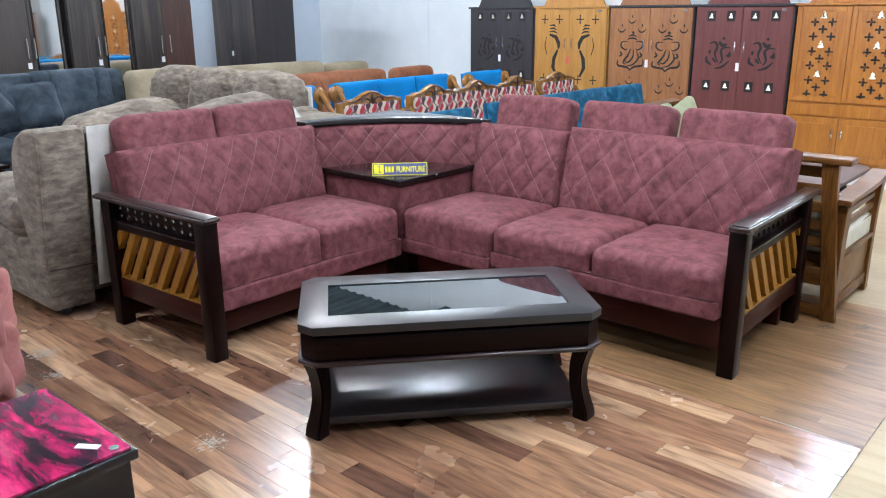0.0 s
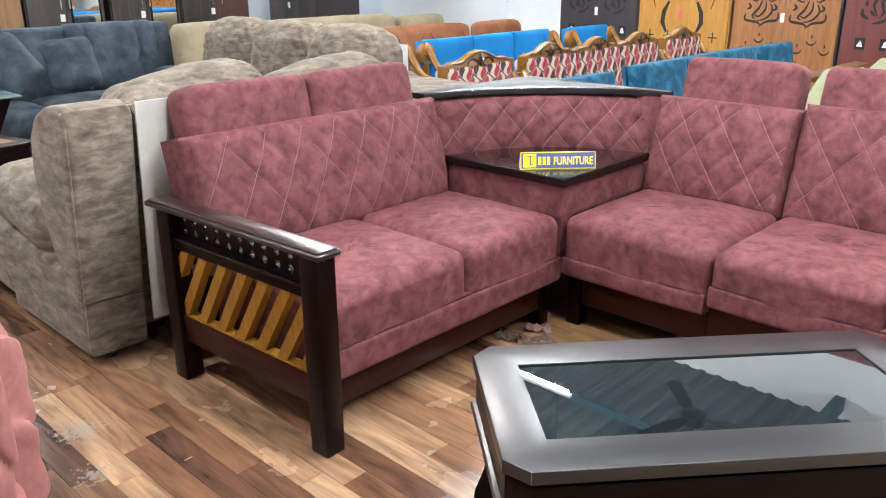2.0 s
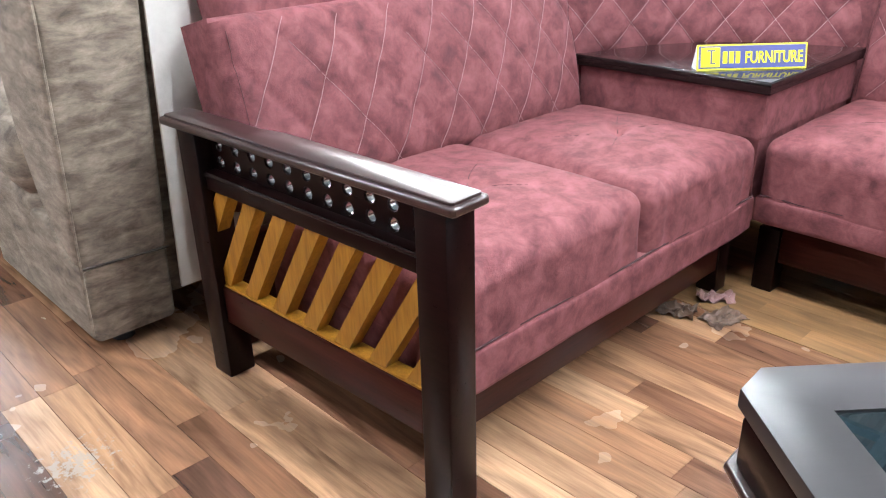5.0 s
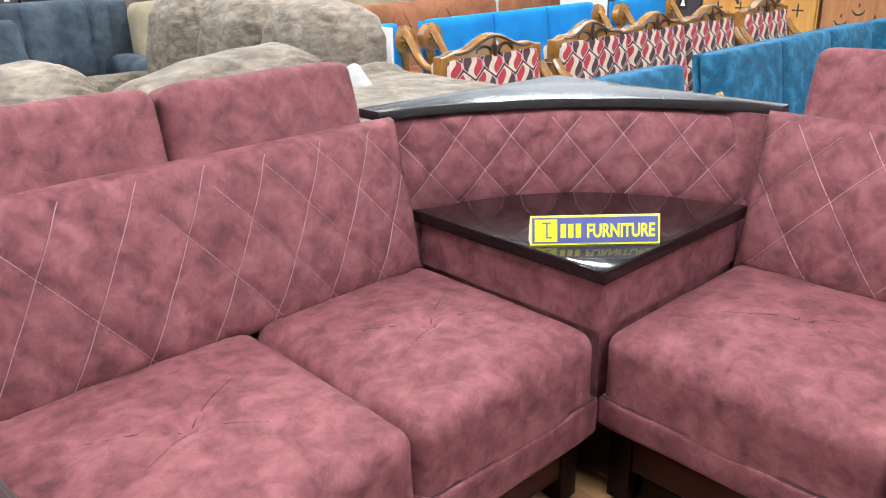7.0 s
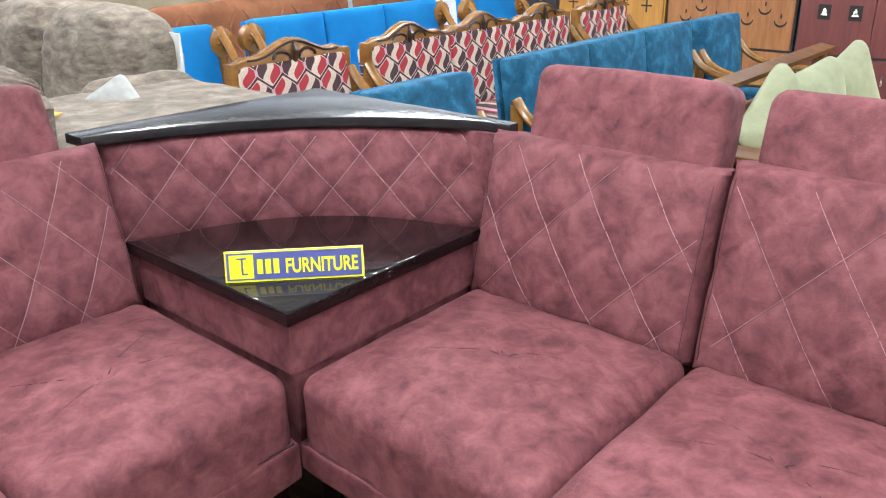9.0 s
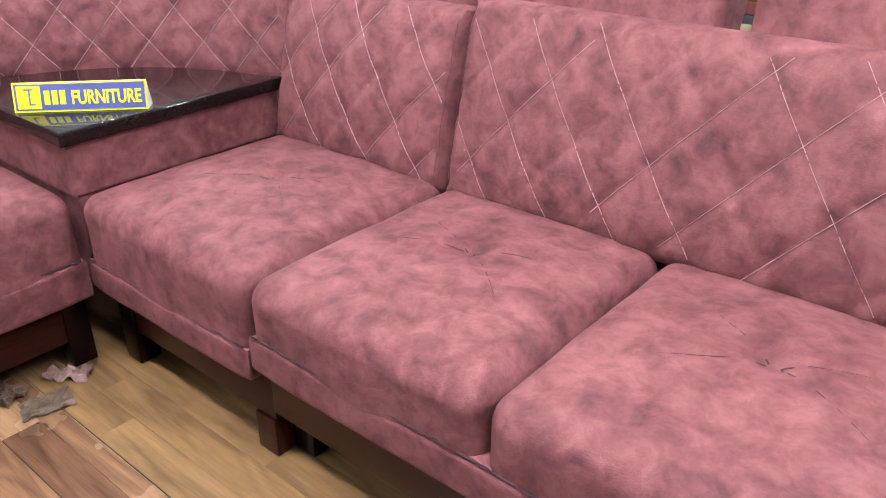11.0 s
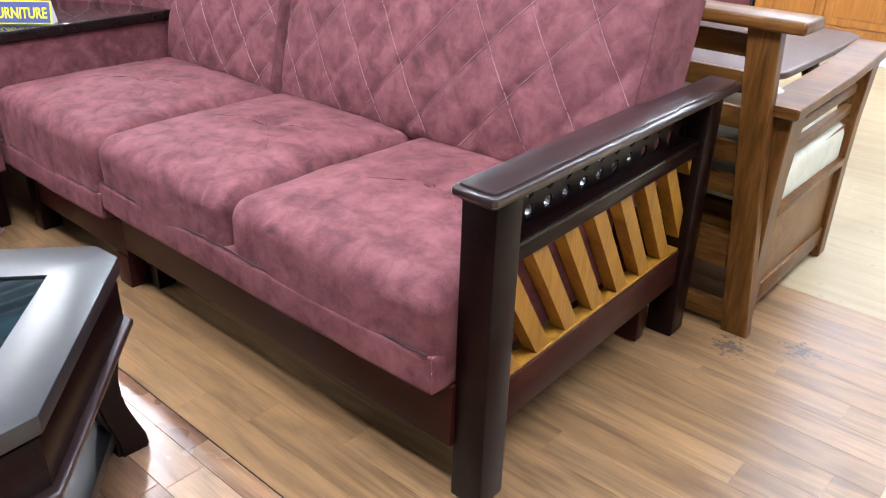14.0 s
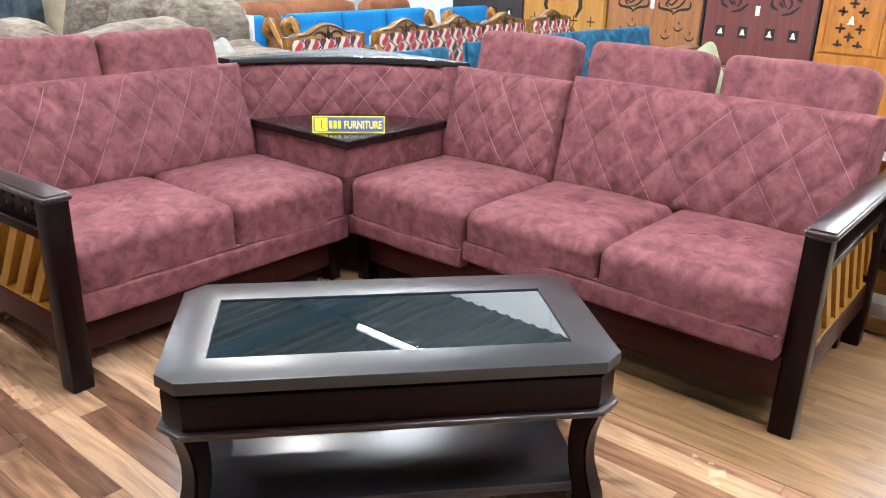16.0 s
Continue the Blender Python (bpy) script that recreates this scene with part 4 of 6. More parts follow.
def round_motif(bm, cx, cz, s, y0, y1):
    """A tall ornament of thin curls under a stepped cap."""
    f = lambda pts: [(cx + s * x, cz + s * z) for x, z in smooth_run(pts)]
    for w, pts in ((0.10, [(0.06, 0.58), (0.065, 0.62), (0.06, 0.67)]), (0.06, [(-0.10, 0.50), (0.05, 0.545), (0.20, 0.50)]), (0.06, [(-0.14, 0.40), (0.04, 0.45), (0.22, 0.40)]),
                   (0.055, [(-0.12, 0.33), (-0.34, 0.31), (-0.36, 0.16), (-0.20, 0.06), (-0.12, 0.10)]), (0.055, [(0.16, 0.33), (0.40, 0.33), (0.42, 0.16), (0.26, 0.06), (0.18, 0.10)]),
                   (0.07, [(0.0, 0.10), (-0.10, -0.14), (-0.26, -0.34), (-0.18, -0.42)]), (0.06, [(0.10, 0.08), (0.10, -0.16), (-0.08, -0.36), (-0.22, -0.30)]),
                   (0.07, [(-0.40, 0.0), (-0.33, -0.10), (-0.43, -0.17)]), (0.07, [(0.34, -0.02), (0.42, -0.12), (0.30, -0.20)]), (0.06, [(0.22, 0.02), (0.30, -0.20), (0.12, -0.42), (-0.12, -0.48)]),
                   (0.075, [(-0.46, -0.28), (-0.46, -0.46), (-0.12, -0.52), (0.0, -0.60)]), (0.075, [(0.48, -0.24), (0.46, -0.44), (0.16, -0.50), (-0.04, -0.64)])):
        stroke(bm, f(pts), s * w, y0, y1)


def bowl_motif(bm, cx, cz, s, y0, y1):
    stroke(bm, curl(cx, cz, s, 190, 350), s * 0.34, y0, y1)
    stroke(bm, [(cx, cz + s * 0.2), (cx + s * 0.05, cz + s * 0.55), (cx, cz + s * 0.9)], s * 0.3, y0, y1)


def cross_motif(bm, cx, cz, s, y0, y1):
    pts = []
    for k in range(24):
        a = 2 * math.pi * k / 24
        r = s * (0.66 + 0.38 * math.cos(4 * a))
        pts.append((cx + r * math.cos(a), cz + r * math.sin(a)))
    add_prism(bm, pts, "y", y0, y1)


def cut_outs(bm, parent):
    """Each shape of a pierced ornament becomes its own plate, coloured as the opening's shade."""
    left = set(bm.verts)
    while left:
        grow, isle = [left.pop()], set()
        while grow:
            v = grow.pop()
            isle.add(v)
            for e in v.link_edges:
                o = e.other_vert(v)
                if o in left:
                    left.discard(o)
                    grow.append(o)
        one = bmesh.new()
        made = {v: one.verts.new(v.co) for v in isle}
        for f in {f for v in isle for f in v.link_faces}:
            one.faces.new([made[v] for v in f.verts])
        # no hole is cut: a dark plate lies on the door
        part("cut_out_shade", one, OPENING_SHADE, parent, "", False)
    bm.free()


def bell(parent, x, y, z, s, m):
    bm = bmesh.new()
    prof = [(0.0, 0.5), (0.10, 0.5), (0.12, 0.36), (0.22, 0.26), (0.26, -0.1), (0.42, -0.32), (0.42, -0.38), (0.0, -0.38)]
    rings = [[bm.verts.new((x + s * r * math.cos(a), y + s * 0.5 * r * math.sin(a), z + s * h)) for a in (math.pi * k / 4 for k in range(8))] for r, h in prof]
    for a, b in zip(rings, rings[1:]):
        for k in range(8):
            bm.faces.new((a[k], a[(k + 1) % 8], b[(k + 1) % 8], b[k]))
    bmesh.ops.remove_doubles(bm, verts=bm.verts, dist=1e-5)
    bmesh.ops.recalc_face_normals(bm, faces=bm.faces)
    return part("bell", bm, GOLD, parent, "small pale brass bell", True, m)


W1 = wood("black_brown_laminate", (0.018, 0.015, 0.017), (0.026, 0.021, 0.024), (0.036, 0.030, 0.034), 0.5, (20, 20, 1.2), 0.8, 0.0)
W2 = wood("yellow_oak_laminate", (0.30, 0.13, 0.018), (0.40, 0.19, 0.035), (0.50, 0.26, 0.06), 0.45, (14, 14, 1.2), 0.9, 0.1)
W3 = wood("brown_walnut_laminate", (0.18, 0.066, 0.020), (0.28, 0.112, 0.035), (0.37, 0.165, 0.056), 0.45, (10, 10, 1.2), 0.9, 0.1)
W4 = wood("wine_red_laminate", (0.085, 0.016, 0.014), (0.120, 0.025, 0.021), (0.16, 0.038, 0.032), 0.5, (16, 16, 1.2), 0.8, 0.0)
W5 = wood("orange_teak_veneer", (0.26, 0.080, 0.006), (0.38, 0.135, 0.013), (0.48, 0.19, 0.022), 0.38, (16, 16, 1.2), 0.8, 0.25)


def handle(parent, x, z, m, length=0.085, material=None, y=-0.018):
    bm = bmesh.new()
    add_tube(bm, [(x, y, z - length / 2), (x, y - 0.022, z - length / 2 + 0.008), (x, y - 0.026, z), (x, y - 0.022, z + length / 2 - 0.008), (x, y, z + length / 2)], 0.0065, 6)
    bmesh.ops.recalc_face_normals(bm, faces=bm.faces)
    return part("handle", bm, material or CHROME, parent, "bright metal pull handle", True, m)


def prayer_cabinet(x0, mat, frame_mat, style, label, z_top=1.492, w=0.978, at=None, group="tall cabinets along the back wall"):
    """A tall two-door cabinet with pierced doors and an arched crest; front in the plane y = 0."""
    at = at or pose(x0, 5.125, 0)
    c = thing("tall_cabinet", label, "cabinet", group, at)
    split = 0.50 if style == "lattice" else 0.0
    part("body", box(0.0, w, 0.002, 0.46, 0.0, z_top, 0.003), frame_mat, c, "", False)
    part("cornice", box(-0.012, w + 0.012, -0.03, 0.46, z_top, z_top + 0.022, 0.003), frame_mat if style != "lattice" else mat, c, "", False)
    part("plinth", box(0.02, w - 0.02, -0.012, 0.002, 0.0, 0.07, 0.002), frame_mat, c, "", False)
    crest = [(0.08, 0.0), (0.16, 0.16), (0.26, 0.20), (0.36, 0.26), (w / 2, 0.30), (w - 0.36, 0.26), (w - 0.26, 0.20), (w - 0.16, 0.16), (w - 0.08, 0.0)]
    part("crest_board", moved(prism(crest, "y", 0.06, 0.08, 0.003, 1), Matrix.Translation((0, 0, z_top + 0.022))), mat, c, "", False)
    z0 = 0.62 if style == "lattice" else 0.09
    if style != "lattice":
        z0 = 0.44
        part("drawer_front", box(0.014, w - 0.014, -0.016, 0.002, 0.08, 0.42, 0.002), mat, c, "", False)
        handle(c, w * 0.62, 0.30, Matrix.Translation((0, 0, 0)) @ Matrix.Identity(4))
    doors = []
    for k in (0, 1):
        xa, xb = (0.014, w / 2 - 0.002) if k == 0 else (w / 2 + 0.002, w - 0.014)
        d = part("door", box(xa, xb, -0.016, 0.002, z0, z_top - 0.008, 0.002), mat, c, "", False)
        doors.append((d, xa, xb))
    y0, y1 = -0.0185, -0.0165
    for k, (d, xa, xb) in enumerate(doors):
        mid = (xa + xb) / 2
        bm = bmesh.new()
        if style in ("swirl",):
            for zz in (1.40, 0.72):
                for dx in (-0.08, 0.12) if k == 0 else (-0.12, 0.08):
                    add_box(bm, mid + dx - 0.042, mid + dx + 0.042, y0, y1, zz - 0.05, zz + 0.05)
            swirl_motif(bm, mid + (0.02 if k == 0 else -0.02), 1.04, 0.25, y0, y1)
        elif style == "tusk":
            sg = 1 if k == 0 else -1
            for dx in (-0.10, 0.10):
                for zz in (1.368, 0.70):
                    cx = mid + dx
                    for a, b in (((-0.04, 0.0), (0.04, 0.0)), ((0.0, -0.045), (0.0, 0.045))):
                        add_box(bm, cx + a[0] - 0.006, cx + b[0] + 0.006, y0, y1, zz + a[1] - 0.006, zz + b[1] + 0.006)
            f = lambda pts: [(mid + sg * x + 0.03 * sg, z + 0.07) for x, z in pts]
            stroke(bm, f([(-0.06, 1.13), (0.03, 1.10), (0.07, 1.03), (0.07, 0.97)]), 0.05, y0, y1)
            stroke(bm, f([(0.06, 0.96), (0.01, 0.86), (0.0, 0.76), (0.05, 0.66)]), 0.05, y0, y1)
            for q in range(3):
                stroke(bm, f([(-0.06, 1.16 + 0.035 * q), (0.0, 1.165 + 0.035 * q), (0.045 - 0.012 * q, 1.145 + 0.035 * q)]), 0.02, y0, y1)
            stroke(bm, f([(-0.10, 1.10), (-0.12, 1.0), (-0.09, 0.9)]), 0.012, y0, y1)
        elif style == "round":
            round_motif(bm, mid + (0.03 if k == 0 else -0.03), 1.03, 0.32, y0, y1)
            for dx, zz in ((0.03, 1.375), (-0.09, 1.28), (0.15, 1.28), (0.03, 0.73), (-0.09, 0.65), (0.15, 0.65)):
                bowl_motif(bm, mid + dx, zz, 0.045, y0, y1)
        else:
            for r in range(3):
                zc = 1.405 - 0.264 * r
                for dx, dz in ((-0.075, -0.06), (0.075, -0.06), (0.0, -0.125), (-0.078, -0.19), (0.078, -0.19)):
                    cross_motif(bm, mid + dx, zc + dz, 0.040, y0, y1)
        bmesh.ops.recalc_face_normals(bm, faces=bm.faces)
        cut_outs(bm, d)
        if style == "swirl":
            for zz in (1.40, 0.72):
                for dx in (-0.08, 0.12) if k == 0 else (-0.12, 0.08):
                    bell(d, mid + dx, -0.022, zz, 0.055, Matrix.Identity(4))
        if style == "lattice":
            bm = bmesh.new()
            for q in range(7):
                za = 0.66 + q * 0.11
                for sg in (1, -1):
                    pts = [(mid - 0.15, za), (mid + 0.15, za + 0.24)] if sg > 0 else [(mid + 0.15, za), (mid - 0.15, za + 0.24)]
                    pts = [(x, min(z, z_top - 0.06)) for x, z in pts]
                    if pts[1][1] - pts[0][1] > 0.05:
                        stroke(bm, [pts[0], ((pts[0][0] + pts[1][0]) / 2, (pts[0][1] + pts[1][1]) / 2), pts[1]], 0.010, -0.0185, -0.0155)
            part("lattice_strip", bm, W5, d, "raised diagonal strips", False)
            bm = bmesh.new()
            for xa2, xb2, za2, zb2 in ((xa, xa + 0.045, z0, z_top - 0.008), (xb - 0.045, xb, z0, z_top - 0.008), (xa + 0.046, xb - 0.046, z0, z0 + 0.05), (xa + 0.046, xb - 0.046, z_top - 0.058, z_top - 0.008)):
                add_box(bm, xa2, xb2, -0.026, -0.016, za2, zb2, 0.003, 1)
            part("door_frame", bm, W5, d, "", False)
            for r in range(3):
                bell(d, mid, -0.026, 1.405 - 0.264 * r, 0.072, Matrix.Identity(4))
        if style != "lattice":
            handle(d, xb - 0.045 if k == 0 else xa + 0.045, 1.10, Matrix.Identity(4), 0.12)
    if style == "lattice":
        part("drawer_front", box(0.014, w - 0.014, -0.016, 0.002, 0.49, 0.60, 0.003), mat, c, "", False)
        for k in (0, 1):
            xa, xb = (0.014, w / 2 - 0.002) if k == 0 else (w / 2 + 0.002, w - 0.014)
            lower = part("lower_door", box(xa, xb, -0.016, 0.002, 0.08, 0.475, 0.003), mat, c, "", False)
            part("raised_panel", box(xa + 0.06, xb - 0.06, -0.023, -0.016, 0.13, 0.42, 0.006), mat, lower, "", False)
            handle(lower, xb - 0.04 if k == 0 else xa + 0.04, 0.33, Matrix.Identity(4), 0.09)
    part("maker_tag", box(w - 0.12, w - 0.08, -0.019, -0.016, z_top - 0.045, z_top - 0.025, 0), CHROME, c, "small oval silver tag", False)
    if style in ("swirl", "tusk", "round"):
        part("price_slip", box(w / 2 - 0.03, w / 2 + 0.005, -0.020, -0.017, 0.87, 0.95, 0), PAPER if style != "tusk" else RED, c, "paper price slip", False)
    return c


prayer_cabinet(-3.720, W1, W1, "swirl", "tall black-brown laminate cabinet with pierced doors and brass bells")
prayer_cabinet(-2.735, W2, W2, "tusk", "tall yellow oak laminate cabinet with curved cut-outs")
prayer_cabinet(-1.735, W3, W1, "round", "tall brown walnut laminate cabinet with round cut-out figures")
prayer_cabinet(-0.742, W4, W1, "swirl", "tall wine-red laminate cabinet with swirl cut-outs and brass bells")
prayer_cabinet(0.253, W5, W5, "lattice", "tall orange teak cabinet with lattice doors, bells and drawers")
prayer_cabinet(1.250, W5, W5, "lattice", "tall orange teak cabinet with lattice doors beside its twin")
# two more stand by the east wall and show in the wardrobe mirrors
prayer_cabinet(0, W3, W1, "round", "tall brown walnut cabinet standing by the east wall", at=pose(5.5, 5.25, 0, 0, 0, -90), group="tall cabinets by the east wall")
prayer_cabinet(0, W4, W1, "swirl", "tall wine-red cabinet standing by the east wall", at=pose(5.5, 4.26, 0, 0, 0, -90), group="tall cabinets by the east wall")

# ---- rows of sofas behind, all facing +x ----


def floral():
    m, nt, b = nodes_of("floral_print_cloth")
    tc = nt.nodes.new("ShaderNodeTexCoord")
    sep = nt.nodes.new("ShaderNodeSeparateXYZ")
    link(nt, tc.outputs["Object"], sep.inputs[0])
    y, z = sep.outputs["Y"], sep.outputs["Z"]
    P, Q = 0.128, 0.170
    u, v = maths(nt, "DIVIDE", y, P), maths(nt, "DIVIDE", z, Q)

    def local(shift):
        """Offsets from the middle of the nearest cell of one of the two staggered lattices, and the distance."""
        fu = maths(nt, "SUBTRACT", maths(nt, "FRACT", maths(nt, "ADD", u, shift)), 0.5)
        fv = maths(nt, "SUBTRACT", maths(nt, "FRACT", maths(nt, "ADD", v, shift)), 0.5)
        du, dv = maths(nt, "MULTIPLY", fu, P), maths(nt, "MULTIPLY", fv, Q)
        d = maths(nt, "SQRT", maths(nt, "ADD", maths(nt, "MULTIPLY", du, du), maths(nt, "MULTIPLY", dv, dv)))
        return fu, fv, d

    ua, va, da = local(20.0)
    ub, vb, db = local(20.5)
    second = maths(nt, "LESS_THAN", db, da)
    fu = maths(nt, "ADD", maths(nt, "MULTIPLY", ub, second), maths(nt, "MULTIPLY", ua, maths(nt, "SUBTRACT", 1.0, second)))
    fv = maths(nt, "ADD", maths(nt, "MULTIPLY", vb, second), maths(nt, "MULTIPLY", va, maths(nt, "SUBTRACT", 1.0, second)))
    # each six-sided cell has a pale S between two swelling drops
    sway = maths(nt, "MULTIPLY", maths(nt, "SINE", maths(nt, "MULTIPLY", fv, 8.5)), 0.16)
    side = maths(nt, "SUBTRACT", fu, sway)
    drop = maths(nt, "GREATER_THAN", maths(nt, "ABSOLUTE", side), 0.13)
    dark_side = maths(nt, "GREATER_THAN", maths(nt, "MULTIPLY", side, maths(nt, "SUBTRACT", maths(nt, "MULTIPLY", second, 2.0), 1.0)), 0.0)
    edge = maths(nt, "ABSOLUTE", maths(nt, "SUBTRACT", da, db))
    pale = maths(nt, "LESS_THAN", edge, 0.014)
    line = maths(nt, "LESS_THAN", maths(nt, "ABSOLUTE", maths(nt, "SUBTRACT", edge, 0.002)), 0.0065)
    rung = maths(nt, "GREATER_THAN", maths(nt, "ABSOLUTE", fu), 0.44)
    weave = noise_node(nt, tc.outputs["Object"], 160, 2)
    base = ramp(nt, weave, [(0.3, (0.46, 0.37, 0.28)), (0.7, (0.60, 0.50, 0.40))])
    drops = mixed(nt, dark_side, (0.34, 0.022, 0.030), (0.050, 0.020, 0.024))
    col = mixed(nt, drop, base, drops)
    col = mixed(nt, pale, col, (0.55, 0.44, 0.38))
    col = mixed(nt, rung, col, (0.45, 0.30, 0.31))
    col = mixed(nt, line, col, (0.055, 0.016, 0.020))
    link(nt, col, b.inputs["Base Color"])
    b.inputs["Roughness"].default_value = 0.85
    bump(nt, b, weave, 0.2, 0.003)
    return m


FLORAL = floral()
CARVE_LINE = plain("dark_brown_carving", (0.035, 0.013, 0.004), 0.35, 0, 0.2, 30, 0)
FOLD = plain("dark_taupe_seam", (0.045, 0.036, 0.029), 0.9, 0, 0.1, 40, 0)


def humps(y0, y1, n):
    """The wavy outline of a carved crest: (y, rise)."""
    pts = []
    for i in range(n * 16 + 1):
        t = i / (n * 16)
        u = (t * n) % 1.0 if i < n * 16 else 1.0
        h = 0.075 * math.exp(-(((u - 0.5) / 0.22) ** 2)) + 0.016 * math.exp(-(((abs(u - 0.5) - 0.36) / 0.05) ** 2))
        pts.append((y0 + (y1 - y0) * t, 0.03 + h))
    return pts


def bowed_arm(parent, y, xb, top, mat, reach=0.62, drop=0.22):
    pts = [(xb + 0.00, y, top), (xb + 0.06, y, top - 0.07), (xb + 0.17, y, top - drop * 0.86), (xb + 0.34, y, top - drop), (xb + 0.50, y, top - drop + 0.005), (xb + reach, y, top - drop + 0.02), (xb + reach + 0.04, y, top - drop - 0.02), (xb + reach + 0.01, y, top - drop - 0.07)]
    fine = []
    for i in range(len(pts) - 1):
        p0, p1, p2, p3 = (Vector(pts[max(0, min(len(pts) - 1, i + k))]) for k in (-1, 0, 1, 2))
        for s in range(4):
            t = s / 4
            fine.append(0.5 * ((2 * p1) + (p2 - p0) * t + (2 * p0 - 5 * p1 + 4 * p2 - p3) * t * t + (3 * p1 - p0 - 3 * p2 + p3) * t ** 3))
    fine.append(Vector(pts[-1]))
    part("arm", tube(fine, [0.026] * len(fine), 10, 0.8), mat, parent, "glossy bowed wooden arm")
    part("arm_support", tube([(xb + reach - 0.01, y, top - drop - 0.05), (xb + reach - 0.06, y, 0.34), (xb + reach - 0.02, y, 0.2), (xb + reach - 0.03, y, 0.0)], [0.024, 0.03, 0.03, 0.022], 10), mat, parent)
    part("rear_leg", tube([(xb + 0.0, y, top - 0.02), (xb + 0.01, y, 0.36), (xb - 0.06, y, 0.0)], [0.026, 0.028, 0.022], 10), mat, parent)


def row_sofa(name, label, category, group, xb, y0, y1, top, cloth, wood_mat, seats, crest=None, lean=10.0, scroll=False, thick=0.13, dip=0.03):
    """A sofa with show-wood arms; its back's front face at xb, seats along y."""
    s = thing(name, label, category, group, pose(xb, y0, 0))
    w = y1 - y0
    sw = (w - 0.10) / seats
    for k in range(seats):
        ya = 0.05 + k * sw
        bm = soft(0.60, sw - 0.004, 0.16, 0.04, 10, 0.02, 0.0, (), 0.003, k * 3 + y0)
        moved(bm, Matrix.Translation((0.30, ya + sw / 2, 0.27)))
        part("seat_cushion", bm, cloth, s)
        bh = top - 0.40 - (0.035 if crest else 0.0)
        bm = soft(bh, sw - 0.003, thick, 0.025, 12, 0.012, 0.0, (), 0.002, k * 5 + y0)
        moved(bm, pose(0, ya + sw / 2, 0.40, 0, -90 - lean, 0) @ pose(bh / 2, 0, -0.01, 0, 0, 0) @ pose(0, 0, thick, 180, 0, 0))
        part("back_cushion", bm, cloth, s)
    part("seat_frame", box(0.0, 0.58, 0.03, w - 0.03, 0.18, 0.27, 0.008), wood_mat, s)
    xt = -math.tan(radians(lean)) * (top - 0.40)
    if crest:
        pts = humps(0.02, w - 0.02, crest)
        bm = prism([(y, z) for y, z in pts] + [(w - 0.02, -0.07), (0.02, -0.07)], "x", -0.028, 0.028, 0.009, 2)
        part("carved_crest", moved(bm, Matrix.Translation((xt - 0.02, 0, top - 0.06))), wood_mat, s, "carved wavy wooden crest")
        for k in range(crest):
            yc = 0.02 + (w - 0.04) * (k + 0.5) / crest
            for sg in (-1, 1):
                sp = [(xt + 0.012, yc + sg * (0.07 + 0.045 * math.cos(a)), top - 0.035 + 0.030 * math.sin(a)) for a in (math.pi * q / 6 for q in range(11))]
                part("carved_scroll", tube(sp, 0.007, 5), CARVE_LINE, s)
            part("carved_leaf", tube([(xt + 0.01, yc, top - 0.055), (xt + 0.016, yc, top - 0.01), (xt + 0.01, yc, top + 0.028)], [0.010, 0.018, 0.004], 6), CARVE_LINE, s)
        rim_line = [(xt + 0.012, y, top - 0.072 + z) for y, z in pts[2:-2]]
        part("carved_outline", tube(rim_line, 0.0045, 5), CARVE_LINE, s)
    else:
        part("back_panel", box(-0.02, 0.0, 0.05, w - 0.05, 0.0, top - 0.44, 0.004, 2, pose(-thick, 0, 0.42, 0, -lean, 0)), cloth, s)
    for y in (0.025, w - 0.025):
        bowed_arm(s, y, xt * 0.9, top - dip, wood_mat, 0.62, 0.22 - 0.6 * (dip - 0.03))
        if scroll:
            part("rosette", tube([(xt - 0.02, y, top - 0.10), (xt + 0.03, y, top - 0.10), (xt + 0.04, y, top - 0.10)], [0.075, 0.075, 0.05], 16), wood_mat, s, "round carved wooden rosette")
            bm = bmesh.new()
            for q in range(8):
                a = 2 * math.pi * q / 8
                add_tube(bm, [(xt + 0.042, y + 0.012 * math.cos(a), top - 0.10 + 0.012 * math.sin(a)), (xt + 0.046, y + 0.032 * math.cos(a), top - 0.10 + 0.032 * math.sin(a)), (xt + 0.040, y + 0.05 * math.cos(a), top - 0.10 + 0.05 * math.sin(a))], [0.004, 0.011, 0.003], 5)
            bmesh.ops.recalc_face_normals(bm, faces=bm.faces)
            part("rosette_petals", bm, CARVED, s)
    return s


G1, G2, G3 = "floral carved sofa set", "bright blue sofa set", "teal velvet sofa set"
row_sofa("armchair", "floral print armchair with carved honey wood crest", "chair", G1, -1.50, 0.97, 1.66, 0.84, FLORAL, CARVED, 1, 1, dip=0.12)
row_sofa("sofa", "floral print three-seat sofa with carved honey wood crest", "sofa", G1, -1.50, 1.72, 3.50, 0.84, FLORAL, CARVED, 3, 3, dip=0.12)
row_sofa("armchair", "floral print armchair with carved crest beside the cabinets", "chair", G1, -1.50, 3.54, 4.21, 0.84, FLORAL, CARVED, 1, 1, dip=0.12)
row_sofa("armchair", "bright blue armchair with wooden arms beside the taupe sofa", "chair", G2, -2.46, 1.00, 1.60, 0.865, BLUE, CARVED, 1, None, 6, True, 0.11)
row_sofa("sofa", "bright blue three-seat sofa with carved wooden rosettes", "sofa", G2, -2.46, 1.75, 3.34, 0.865, BLUE, CARVED, 3, None, 6, True, 0.11)
row_sofa("armchair", "bright blue armchair with wooden arms near the white wall", "chair", G2, -2.46, 3.58, 4.24, 0.855, BLUE, CARVED, 1, None, 6, True, 0.11)
